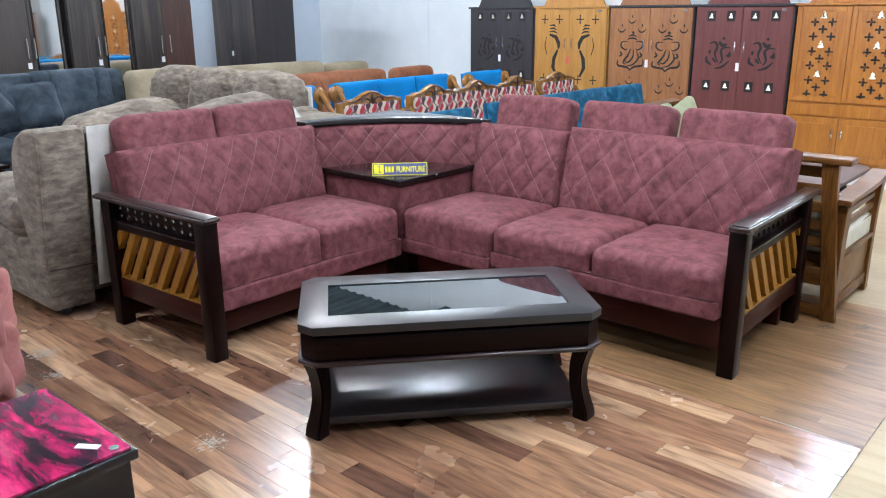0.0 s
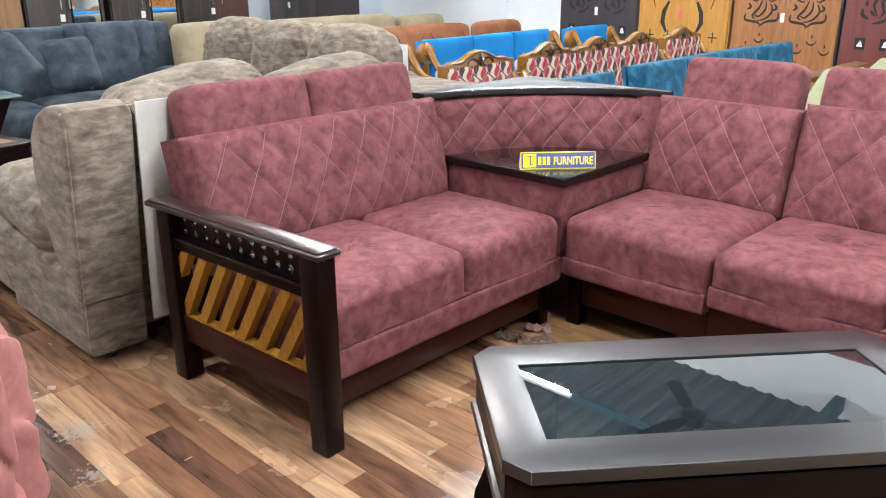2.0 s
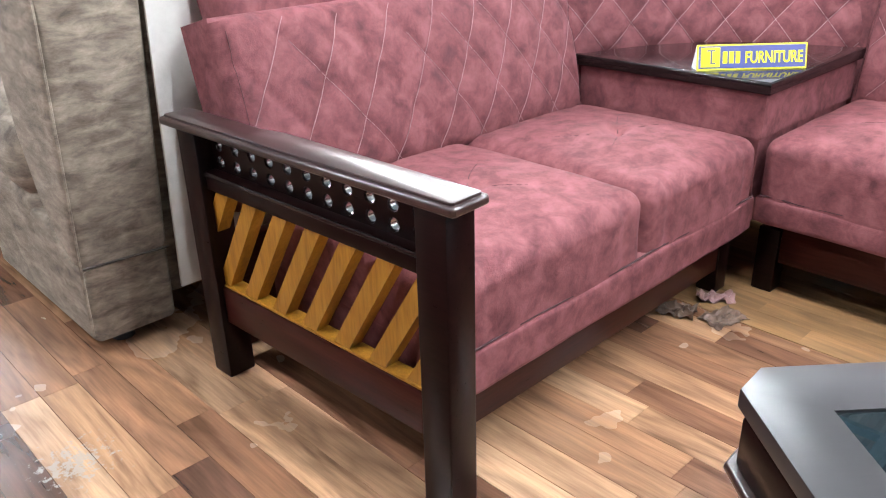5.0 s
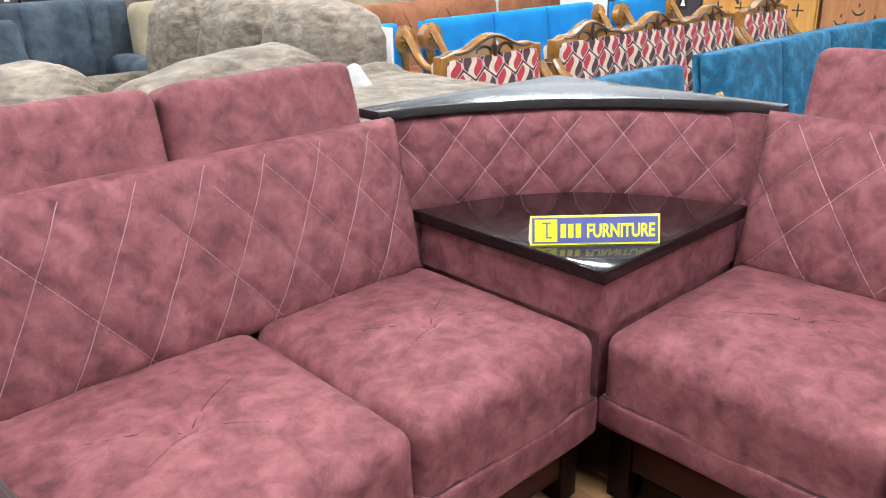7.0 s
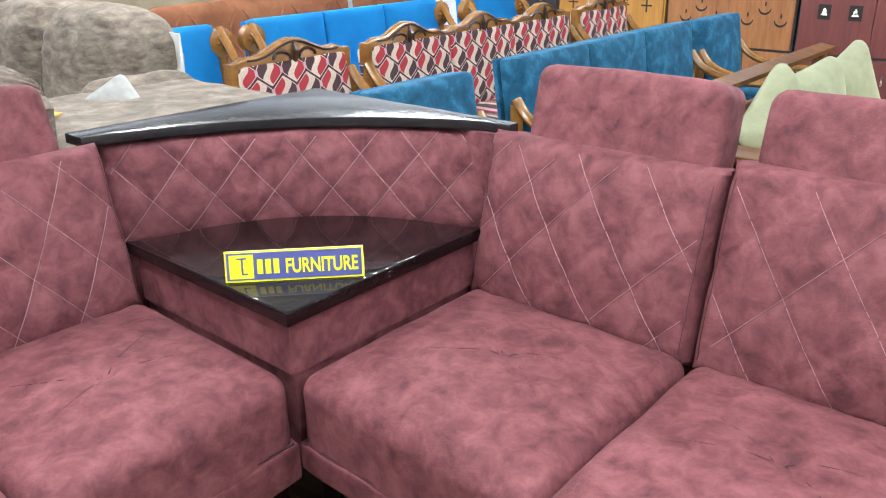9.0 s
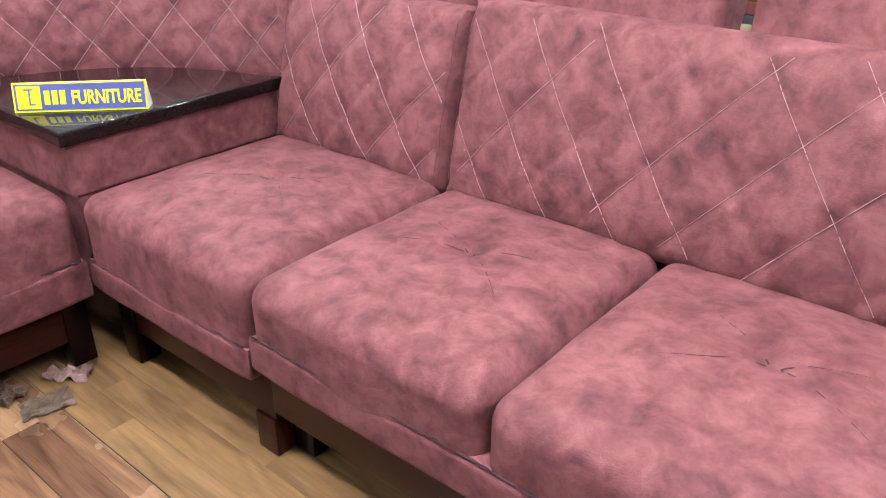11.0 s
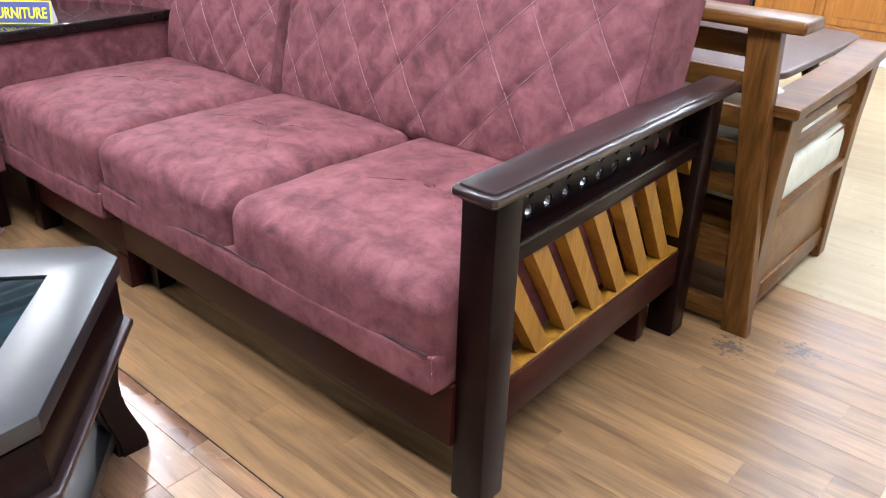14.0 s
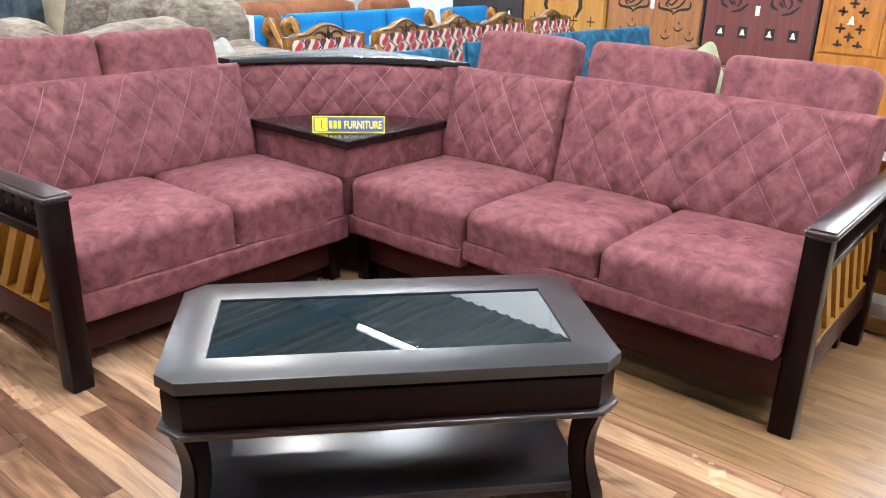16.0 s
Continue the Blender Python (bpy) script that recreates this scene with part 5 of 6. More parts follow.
row_sofa("armchair", "teal velvet armchair with bowed honey wood arms", "chair", G3, -0.67, 0.93, 1.54, 0.81, TEAL, CARVED, 1, None, 8, False, 0.13, 0.17)
row_sofa("sofa", "teal velvet three-seat sofa with bowed honey wood arms", "sofa", G3, -0.67, 1.74, 3.41, 0.82, TEAL, CARVED, 3, None, 8, False, 0.13, 0.17)
row_sofa("armchair", "teal velvet armchair with wooden arms near the cabinets", "chair", G3, -0.67, 3.48, 4.07, 0.81, TEAL, CARVED, 1, None, 8, False, 0.13, 0.17)


def plain_sofa(name, label, category, group, xb, y0, y1, top, cloth, seats, motif=False):
    """An all-cloth sofa facing +x with rounded arms."""
    s = thing(name, label, category, group, pose(xb, y0, 0))
    w = y1 - y0
    part("base", box(-0.18, 0.62, 0.02, w - 0.02, 0.06, 0.26, 0.02), cloth, s)
    sw = (w - 0.02) / seats
    for k in range(seats):
        part("seat_cushion", moved(soft(0.62, sw - 0.006, 0.17, 0.04, 10, 0.02), Matrix.Translation((0.32, 0.01 + sw * (k + 0.5), 0.26))), cloth, s)
    part("backrest", moved(soft(0.20, w, top - 0.15, 0.07, 14, 0.01, 0.004, (), 0.004, y0), pose(-0.10, w / 2, 0.13, 0, -4, 0)), cloth, s)
    for y in (0.08, w - 0.08):
        part("arm", moved(soft(0.66, 0.15, 0.46, 0.06, 10, 0.01), Matrix.Translation((0.30, y, 0.08))), cloth, s)
    for x in (-0.12, 0.54):
        for y in (0.08, w - 0.08):
            part("foot", box(x - 0.025, x + 0.025, y - 0.025, y + 0.025, 0, 0.062, 0.003), RUBBER, s)
    if motif:
        n = max(1, round(w / 0.42))
        for k in range(n):
            yc = w * (k + 0.5) / n
            for sg in (-1, 1):
                pts = [(0.004 - 0.0045 * q, yc + sg * (0.025 + 0.075 * math.sin(q * 0.52)), top - 0.36 + 0.048 * q) for q in range(7)]
                part("embossed_leaf", tube(pts, [0.003, 0.008, 0.010, 0.010, 0.009, 0.007, 0.003], 6), cloth, s)
    return s


G4, G5 = "rust brown sofa set", "cream sofa set"
plain_sofa("sofa", "rust brown suede sofa with embossed leaf backs", "sofa", G4, -3.56, 1.83, 3.53, 0.875, BROWNF, 3, True)
plain_sofa("armchair", "rust brown suede armchair with embossed leaf back", "chair", G4, -3.56, 3.68, 4.33, 0.865, BROWNF, 1, True)
plain_sofa("armchair", "cream cloth armchair with a rounded back", "chair", G5, -4.52, 0.97, 1.60, 0.945, CREAM, 1)
plain_sofa("sofa", "cream cloth sofa with a long rounded back", "sofa", G5, -4.52, 1.70, 3.45, 0.93, CREAM, 3)
plain_sofa("armchair", "cream cloth armchair beside the white wall", "chair", G5, -4.52, 3.50, 4.18, 0.895, CREAM, 1)

# ---- taupe corner sofa behind the maroon one ----


def puffy(w, d, h, seed, r=0.11, swell=0.012):
    bm = soft(w, d, h, min(r, d * 0.48), 34, 0.03, swell, (), 0.009, seed)
    for v in bm.verts:
        # gathers near both ends
        e = w / 2 - abs(v.co.x)
        if e < 0.16:
            pleat = math.sin(math.atan2(v.co.z - h * 0.45, v.co.y + d * 0.2) * 26 + 1.5 * math.sin(v.co.x * 40))
            v.co += Vector((0, v.co.y, v.co.z - h / 2)).normalized() * (0.010 if h > 0.4 else 0.006) * pleat * (1 - e / 0.16)
        # soft folds
        f = noise.noise(Vector((v.co.x * 5 + seed * 3, v.co.y * 5, v.co.z * 9)))
        v.co.y -= 0.010 * abs(f)
    return bm


def taupe_sofa():
    s = thing("corner_sofa", "taupe suede corner sofa with puffy gathered back cushions", "sofa")
    # wing whose back stands behind the maroon sofa, facing -x
    prof = [(-1.05, 0.08), (-0.885, 0.90), (-0.92, 0.93), (-1.07, 0.91), (-1.23, 0.84), (-1.33, 0.70), (-1.35, 0.45), (-1.35, 0.08)]
    part("backrest", prism(prof, "y", -1.228, 0.0, 0.02, 2), GREYF, s)
    end = [(-1.02, 0.25), (-0.965, 0.255), (-0.870, 0.90), (-0.885, 0.935), (-0.94, 0.95), (-1.04, 0.938), (-1.13, 0.90), (-1.20, 0.82), (-1.225, 0.70), (-1.215, 0.55), (-1.16, 0.40), (-1.09, 0.30)]
    part("end_panel", prism(end, "y", -1.462, -1.230, 0.026, 3), GREYF, s)
    part("end_base", prism([(-0.985, 0.045), (-0.965, 0.252), (-1.05, 0.252), (-1.14, 0.34), (-1.40, 0.36), (-1.70, 0.36), (-1.70, 0.045)], "y", -1.458, -1.234, 0.02, 3), GREYF, s)
    part("piping", tube([(-0.978, -1.460, 0.07), (-0.958, -1.460, 0.27), (-0.880, -1.458, 0.885), (-0.905, -1.457, 0.930)], 0.004, 6), GREYF, s)
    part("cross_seam", tube([(-0.963, -1.456, 0.260), (-0.961, -1.34, 0.256), (-0.963, -1.235, 0.250)], 0.003, 6), FOLD, s)
    part("arm", moved(soft(1.10, 0.24, 0.34, 0.07, 12, 0.02, 0.01, (), 0.008, 4.0), Matrix.Translation((-1.74, -1.335, 0.06))), GREYF, s)
    part("arm_pad", moved(soft(0.62, 0.27, 0.22, 0.10, 14, 0.03, 0.015, (), 0.012, 8.0), pose(-1.50, -1.335, 0.38, 0, 8, 0)), GREYF, s)
    part("rear_lining", prism([(-0.945, 0.14), (-0.868, 0.945), (-0.860, 0.945), (-0.937, 0.14)], "y", -1.229, -0.12), WHITEC, s, "white lining cloth on the back")
    for k, (a, b) in enumerate(((-1.24, -0.60), (-0.59, 0.04))):
        part("back_cushion", moved(puffy(b - a, 0.30, 0.22, 10 + k), pose(-1.08, (a + b) / 2, 0.765 - 0.02 * k, 0, -8, 90)), GREYF, s)
        part("seat_cushion", moved(soft(b - a, 0.75, 0.20, 0.07, 12, 0.03, 0, (), 0.006, 30 + k), pose(-1.75, (a + b) / 2, 0.27, 0, 0, 90)), GREYF, s)
    part("base", box(-2.30, -1.06, -1.20, 0.30, 0.07, 0.28, 0.02), GREYF, s)
    # the flat cloth-covered corner
    part("corner_top", moved(soft(0.93, 0.90, 0.70, 0.07, 16, 0.015, 0.0, (), 0.008, 2.0), Matrix.Translation((-1.335, 0.49, 0.06))), GREYF, s, "flat cloth-covered corner")
    part("corner_arm", moved(soft(0.16, 0.46, 0.70, 0.07, 14, 0.02, 0.01, (), 0.010, 6.0), pose(-1.76, 0.70, 0.08, 0, 0, -6)), GREYF, s)
    # the wing that faces the camera's side
    for k in range(3):
        xr = -1.83 - 0.60 * k
        part("back_cushion", moved(puffy(0.602, 0.42, 0.605, 50 + k, 0.165, 0.020), pose(xr - 0.30, 0.73, 0.41, -9, 0, 0)), GREYF, s)
        part("seat_cushion", moved(soft(0.595, 0.62, 0.20, 0.07, 12, 0.03, 0, (), 0.006, 60 + k), Matrix.Translation((xr - 0.30, 0.33, 0.25))), GREYF, s)
    part("back_frame", box(-3.68, -1.835, 0.79, 0.915, 0.08, 0.89, 0.03), GREYF, s)
    part("far_arm", moved(soft(0.22, 0.85, 0.50, 0.08, 12, 0.02, 0.01, (), 0.008, 9.0), Matrix.Translation((-3.76, 0.42, 0.08))), GREYF, s)
    part("rear_lining", box(-3.68, -1.805, 0.918, 0.930, 0.08, 0.925, 0.002), WHITEC, s, "white lining cloth on the back")
    part("base", box(-3.68, -1.80, 0.03, 0.90, 0.07, 0.26, 0.02), GREYF, s)
    for x, y in ((-1.06, -1.36), (-2.2, -1.38), (-2.2, 0.2), (-3.6, 0.1), (-3.6, 0.82), (-1.1, 0.85)):
        part("foot", tube([(x, y, 0), (x, y, 0.085)], 0.03, 10), RUBBER, s, "black plastic foot")
    return s


taupe_sofa()


def loose_cushion(name, label, m, w, h, t, cloth, seed, buttons=()):
    bm = soft(w, h, t, t * 0.48, 16, 0.0, 0.0, buttons, 0.004, seed)
    for v in bm.verts:
        u, q = abs(v.co.x) / (w / 2), abs(v.co.y) / (h / 2)
        k = max(0.0, 1 - max(u, q) ** 2.4)
        v.co.z = t / 2 + (v.co.z - t / 2) * (0.18 + 0.82 * math.sqrt(k))
        pinch = 1 - 0.03 * (1 - min(u, q)) * (max(u, q) > 0.7)
        v.co.x *= pinch
        v.co.y *= pinch
    return tagged(part(name, bm, cloth, None, "", True, m), label, "cushion")


loose_cushion("cushion", "small white cushion lying on the taupe corner sofa", pose(-1.53, 0.48, 0.742, 58, 0, 38) @ pose(0, 0, 0, 0, 0, 38), 0.175, 0.155, 0.06, plain("grey_white_cloth", (0.36, 0.36, 0.33), 0.9, 0, 0.15, 30, 0.2), 3)
tagged(part("price_tag", box(-0.03, 0.03, -0.02, 0.02, 0, 0.004, 0), ORANGEP, None, "", False, pose(-1.40, 0.19, 0.780, 0, 6, 30)), "small orange-yellow paper tag on the taupe sofa", "tag")

# ---- slate blue velvet sofa and its cushions ----


def slate_sofa():
    s = thing("sofa", "slate blue velvet sofa with a tufted back", "sofa", "", pose(-4.75, -2.55, 0))
    w = 3.50
    part("base", box(-0.25, 0.55, 0.0, w, 0.05, 0.24, 0.02), NAVY, s)
    part("back_frame", box(-0.34, -0.12, 0.0, w + 0.10, 0.05, 0.935, 0.03, 3), NAVY, s)
    for k in range(3):
        part("seat_cushion", moved(soft(0.66, 1.15, 0.20, 0.06, 12, 0.02, 0, (), 0.004, k), Matrix.Translation((0.26, 0.585 + 1.165 * k, 0.24))), NAVY, s)
    for k, (a, b, h) in enumerate(((0.0, 1.33, 0.47), (1.34, 2.68, 0.47), (2.70, 3.47, 0.545))):
        dd = tuple((-0.02, -0.22 + 0.22 * i, 0.035, 0.035) for i in range(3))
        bm = soft(h, b - a, 0.20 if k == 2 else 0.12, 0.07 if k == 2 else 0.05, 34, 0.03, 0.0, dd if k == 2 else (), 0.006, 20 + k)
        for v in bm.verts:
            if k == 2:
                v.co.z -= 0.030 * math.exp(-((((v.co.y + 0.33) % 0.22) - 0.11) / 0.020) ** 2) * (v.co.z > 0.1)
        moved(bm, pose(-0.14 + (0.08 if k == 2 else 0.0), (a + b) / 2, 0.42, 0, -95, 0) @ pose(h / 2, 0, 0.18, 180, 0, 0))
        part("back_cushion", bm, NAVY, s)
    part("arm", moved(soft(0.66, 0.22, 0.42, 0.08, 12, 0.02), Matrix.Translation((0.26, w - 0.05, 0.16))), NAVY, s)
    return s


slate_sofa()
for k, (y, z, r) in enumerate(((-0.42, 0.70, 30), (0.02, 0.68, 3), (-1.25, 0.66, 10))):
    loose_cushion("cushion", "slate blue tufted square cushion leaning on the sofa back", pose(-4.52, y, z, 0, 72, 0) @ pose(0, 0, 0, 0, 0, r), 0.38, 0.38, 0.15, NAVY, 7 + k, ((0, 0, 0.05, 0.05), (0.1, 0, 0.012, 0.03), (-0.1, 0, 0.012, 0.03), (0, 0.1, 0.012, 0.03), (0, -0.1, 0.012, 0.03)))

# ---- dark wardrobes by the west wall ----
STREAK = wood("dark_streaked_laminate", (0.008, 0.007, 0.007), (0.016, 0.012, 0.011), (0.085, 0.062, 0.048), 0.4, (9, 9, 0.4), 0.7, 0.1)
BROWNL = wood("red_brown_laminate", (0.035, 0.014, 0.010), (0.055, 0.022, 0.016), (0.08, 0.034, 0.024), 0.42, (12, 12, 1), 0.8, 0.1)
GREYBR = wood("grey_brown_laminate", (0.035, 0.026, 0.022), (0.052, 0.040, 0.034), (0.075, 0.058, 0.05), 0.42, (12, 12, 1), 0.8, 0.1)
TAN = wood("light_tan_laminate", (0.20, 0.095, 0.04), (0.29, 0.15, 0.068), (0.37, 0.20, 0.10), 0.42, (12, 12, 1), 0.8, 0.1)


def wardrobe(m, w, left, right, body, label, height=1.95, depth=0.5):
    """Front in the plane y = 0, doors to -y; left and right give each door's face: a material or None for a mirror."""
    c = thing("wardrobe", label, "wardrobe", "dark wardrobes by the wall", m)
    part("body", box(0, w, 0.002, depth, 0, height, 0.003), body, c, "", False)
    for k, face in enumerate((left, right)):
        xa, xb = (0.012, w / 2 - 0.002) if k == 0 else (w / 2 + 0.002, w - 0.012)
        d = part("door", box(xa, xb, -0.018, 0.002, 0.08, height - 0.02, 0.002), face or body, c, "", False)
        if face is None:
            part("mirror", box(xa + 0.05, xb - 0.04, -0.0215, -0.018, 0.75, height - 0.25, 0.0), MIRROR, d, "tall mirror glass", False)
            part("mirror_frame", box(xa + 0.03, xb - 0.02, -0.0205, -0.0178, 0.72, height - 0.22, 0.0), BLACK, d, "", False)
        hx = xb - 0.05 if k == 0 else xa + 0.05
        handle(d, hx if face is not None else (xb - 0.02 if k == 0 else xa + 0.02), 1.13, Matrix.Identity(4), 0.21)
        if k == 0:
            part("price_slip", box(hx - 0.01, hx + 0.03, -0.022, -0.0185, 0.93, 0.99, 0), PAPER, d, "paper price slip", False)
    return c


def facing_east(y0):
    # local x runs along +y, local -y looks to +x
    return pose(-5.7, y0, 0, 0, 0, 90)


wardrobe(facing_east(-1.34), 0.76, STREAK, BROWNL, STREAK, "dark streaked laminate wardrobe with two plain doors")
wardrobe(facing_east(-0.56), 0.74, None, TAN, STREAK, "wardrobe with a mirror door and a light tan door")
wardrobe(facing_east(0.20), 0.68, GREYBR, None, GREYBR, "grey-brown laminate wardrobe with a mirror door")
wardrobe(facing_east(0.935), 0.69, STREAK, None, STREAK, "dark streaked laminate wardrobe with a narrow mirror door")
wardrobe(facing_east(1.635), 0.765, STREAK, BROWNL, STREAK, "dark wardrobe with one streaked and one red-brown door")
wardrobe(pose(-6.62, 3.30, 0), 0.90, STREAK, STREAK, W1, "black-brown two-door wardrobe standing in the corner", 1.95, 0.62)

# ---- teak sofa behind the right wing, seen from its back ----


def teak_sofa():
    s = thing("wooden_sofa", "brown teak sofa with a slatted back and broad curved arms", "sofa")
    xa, xb = 0.15, 1.912
    part("top_rail", box(xa - 0.02, xb + 0.02, 0.955, 1.075, 0.765, 0.795, 0.008, 3), TEAK, s)
    for x in (xa, xb - 0.125):
        # the posts splay outwards towards the floor
        out = 1 if x > 1 else -1
        cx = x + 0.0625
        part("back_post", prism([(cx + out * a, z) for a, z in ((0.030, 0.0), (0.098, 0.0), (0.060, 0.35), (0.038, 0.56), (0.025, 0.768), (-0.052, 0.768), (-0.030, 0.56), (-0.006, 0.35))], "y", 0.975, 1.012, 0.004, 2), TEAKV, s, "", False)
    for z in (0.69, 0.605, 0.52, 0.435, 0.35):
        part("back_slat", box(xa + 0.08, xb - 0.08, 1.013, 1.033, z, z + 0.052, 0.003), TEAK, s)
    part("lower_rail", box(xa + 0.056, xb - 0.056, 0.985, 1.011, 0.170, 0.262, 0.004), TEAK, s)
    part("bottom_rail", box(xa + 0.03, xb - 0.03, 0.985, 1.011, 0.015, 0.070, 0.004), TEAK, s)
    for sx, x in ((1, xb), (-1, xa)):
        # sides stand outside the back
        o = x - 0.018 if sx > 0 else x - 0.057
        part("rear_leg", prism([(1.013, 0.0), (1.075, 0.0), (1.085, 0.25), (1.095, 0.40), (1.13, 0.56), (1.03, 0.56), (1.013, 0.40), (1.013, 0.25)], "x", o - 0.03, o + 0.03, 0.005, 2), TEAKV, s, "", False)
        part("front_leg", prism([(1.59, 0.0), (1.645, 0.0), (1.640, 0.30), (1.655, 0.44), (1.71, 0.608), (1.64, 0.602), (1.60, 0.44), (1.585, 0.30)], "x", o - 0.03, o + 0.03, 0.005, 2), TEAKV, s, "", False)
        part("arm_cap", prism([(1.00, 0.572), (1.40, 0.584), (1.72, 0.612), (1.735, 0.626), (1.72, 0.640), (1.40, 0.612), (1.00, 0.598)], "x", o - 0.05, o + 0.05, 0.005, 2), TEAK, s, "", False)
        for z in (0.385, 0.44, 0.50):
            part("side_slat", prism([(1.08, z), (1.60, z + 0.012), (1.60, z + 0.040), (1.08, z + 0.028)], "x", o - 0.012, o + 0.012, 0.003, 1), TEAK, s, "", False)
        part("seat_board", box(o - 0.03, o + 0.03, 1.07, 1.60, 0.30, 0.325, 0.003), TEAK, s)
        part("side_panel", box(o - 0.014, o + 0.014, 1.07, 1.59, 0.10, 0.30, 0.002), PANEL, s)
        part("side_rail", box(o - 0.022, o + 0.022, 1.07, 1.59, 0.04, 0.10, 0.003), TEAK, s)
    for k in range(3):
        x0 = xa + 0.06 + k * 0.57
        part("seat_cushion", moved(soft(0.56, 0.54, 0.14, 0.04, 10, 0.02), Matrix.Translation((x0 + 0.28, 1.34, 0.30))), OFFWHITE, s)
        part("back_cushion", moved(soft(0.54, 0.13, 0.20, 0.05, 10, 0.02), pose(x0 + 0.28, 1.10, 0.40, -8, 0, 0)), OFFWHITE, s)
    part("seat_frame", box(xa + 0.03, xb - 0.03, 1.08, 1.58, 0.20, 0.30, 0.004), TEAK, s)
    return s


teak_sofa()


def rail_sofa():
    """A wooden sofa with a plain rail back that faces +x, with loose pale cushions."""
    s = thing("wooden_sofa", "teak sofa with a plain top rail and a cushioned seat", "sofa", "", pose(0.05, 1.84, 0))
    w = 1.24
    part("top_rail", prism([(-0.03, 0.750), (0.035, 0.750), (0.04, 0.770), (-0.03, 0.782)], "y", -0.05, w + 0.05, 0.004, 2), TEAK, s, "", False)
    for y in (0.0, w - 0.06):
        part("back_post", box(-0.03, 0.02, y, y + 0.06, 0, 0.751, 0.004), TEAKV, s)
        part("front_leg", box(0.60, 0.65, y, y + 0.06, 0, 0.52, 0.004), TEAKV, s)
        part("arm_cap", box(0.02, 0.70, y - 0.01, y + 0.07, 0.52, 0.55, 0.006), TEAK, s)
    for z in (0.60, 0.48):
        part("back_slat", box(-0.012, 0.01, 0.06, w - 0.06, z, z + 0.06, 0.003), TEAK, s)
    part("seat_frame", box(0.0, 0.64, 0.06, w - 0.06, 0.20, 0.29, 0.004), TEAK, s)
    for k in range(3):
        part("seat_cushion", moved(soft(0.60, 0.37, 0.13, 0.04, 10, 0.02), Matrix.Translation((0.34, 0.065 + 0.373 * (k + 0.5), 0.29))), PALE, s)
    return s


rail_sofa()
for k in range(3):
    loose_cushion("cushion", "pale green square cushion leaning on the teak sofa's back", pose(0.17, (2.10, 2.50, 2.93)[k], 0.585, 0, 0, -14) @ pose(0, 0, 0, 0, 78, 0) @ pose(0, 0, 0, 0, 0, (38, 10, 22)[k]), 0.38, 0.38, 0.13, PALE, 31 + k)


def round_corner_table():
    t = thing("centre_table", "dark brown centre table with rounded corners and black turned legs", "table", "", pose(1.10, 2.14, 0))
    pts = []
    for cx, cy, a in ((0.46, -0.36, -90), (0.46, 0.36, 0), (-0.46, 0.36, 90), (-0.46, -0.36, 180)):
        pts += [(cx + 0.10 * math.cos(radians(a + 15 * q)), cy + 0.10 * math.sin(radians(a + 15 * q))) for q in range(7)]
    part("tabletop", prism(pts, "z", 0.475, 0.50, 0.007, 3), BROWNL, t, "glossy dark brown top")
    for x in (-0.42, 0.42):
        for y in (-0.32, 0.32):
            part("leg", tube([(x, y, 0), (x, y, 0.05), (x, y, 0.10), (x, y, 0.2), (x, y, 0.30), (x, y, 0.36), (x, y, 0.40), (x, y, 0.475)], [0.018, 0.03, 0.018, 0.034, 0.02, 0.036, 0.022, 0.03], 12), BLACK, t, "black turned leg")
    part("stretcher", box(-0.42, 0.42, -0.02, 0.02, 0.13, 0.16, 0.004), BLACK, t)
    return t


round_corner_table()

# ---- printed table, pink tufted chair, stacked tables ----


def printed_glass():
    m, nt, b = nodes_of("printed_glass")
    v = coords(nt, (0.8, 2.4, 1), (0, 0, 0.5))
    n1 = noise_node(nt, v, 4.0, 4, 0.6, 0.7)
    n2 = noise_node(nt, v, 15, 4, 0.65, 0.5)
    col = ramp(nt, n1, [(0.38, (0.012, 0.004, 0.010)), (0.47, (0.20, 0.008, 0.065)), (0.55, (0.50, 0.022, 0.14)), (0.72, (0.68, 0.12, 0.24))])
    col = mixed(nt, 0.5, col, ramp(nt, n2, [(0.35, (0.02, 0.01, 0.02)), (0.6, (0.9, 0.3, 0.45))]), "OVERLAY")
    link(nt, col, b.inputs["Base Color"])
    b.inputs["Roughness"].default_value = 0.12
    b.inputs["Coat Weight"].default_value = 0.5
    return m


def printed_table():
    t = thing("printed_table", "black low table with a glossy pink and black printed glass top", "table", "", pose(0.64, -2.73, 0))
    part("body", box(0.015, 0.50, 0.015, 0.585, 0.05, 0.385, 0.006), BLACK, t)
    part("top_board", box(0, 0.515, 0, 0.60, 0.385, 0.412, 0.004), BLACK, t)
    part("printed_top", box(0.012, 0.503, 0.045, 0.588, 0.4125, 0.420, 0.001), printed_glass(), t, "pink and black printed glass", False)
    part("price_slip", box(-0.03, 0.03, -0.010, 0.010, 0.0, 0.002, 0, 2, pose(0.425, 0.515, 0.4202, 0, 0, 35)), PAPER, t, "folded white paper slip", False)
    part("maker_tag", tube([(0.482, 0.555, 0.4203), (0.482, 0.555, 0.423)], 0.012, 12), CHROME, t, "small oval silver tag")
    for x in (0.05, 0.465):
        for y in (0.05, 0.55):
            part("foot", box(x - 0.02, x + 0.02, y - 0.02, y + 0.02, 0, 0.052, 0.003), RUBBER, t)
    return t


printed_table()


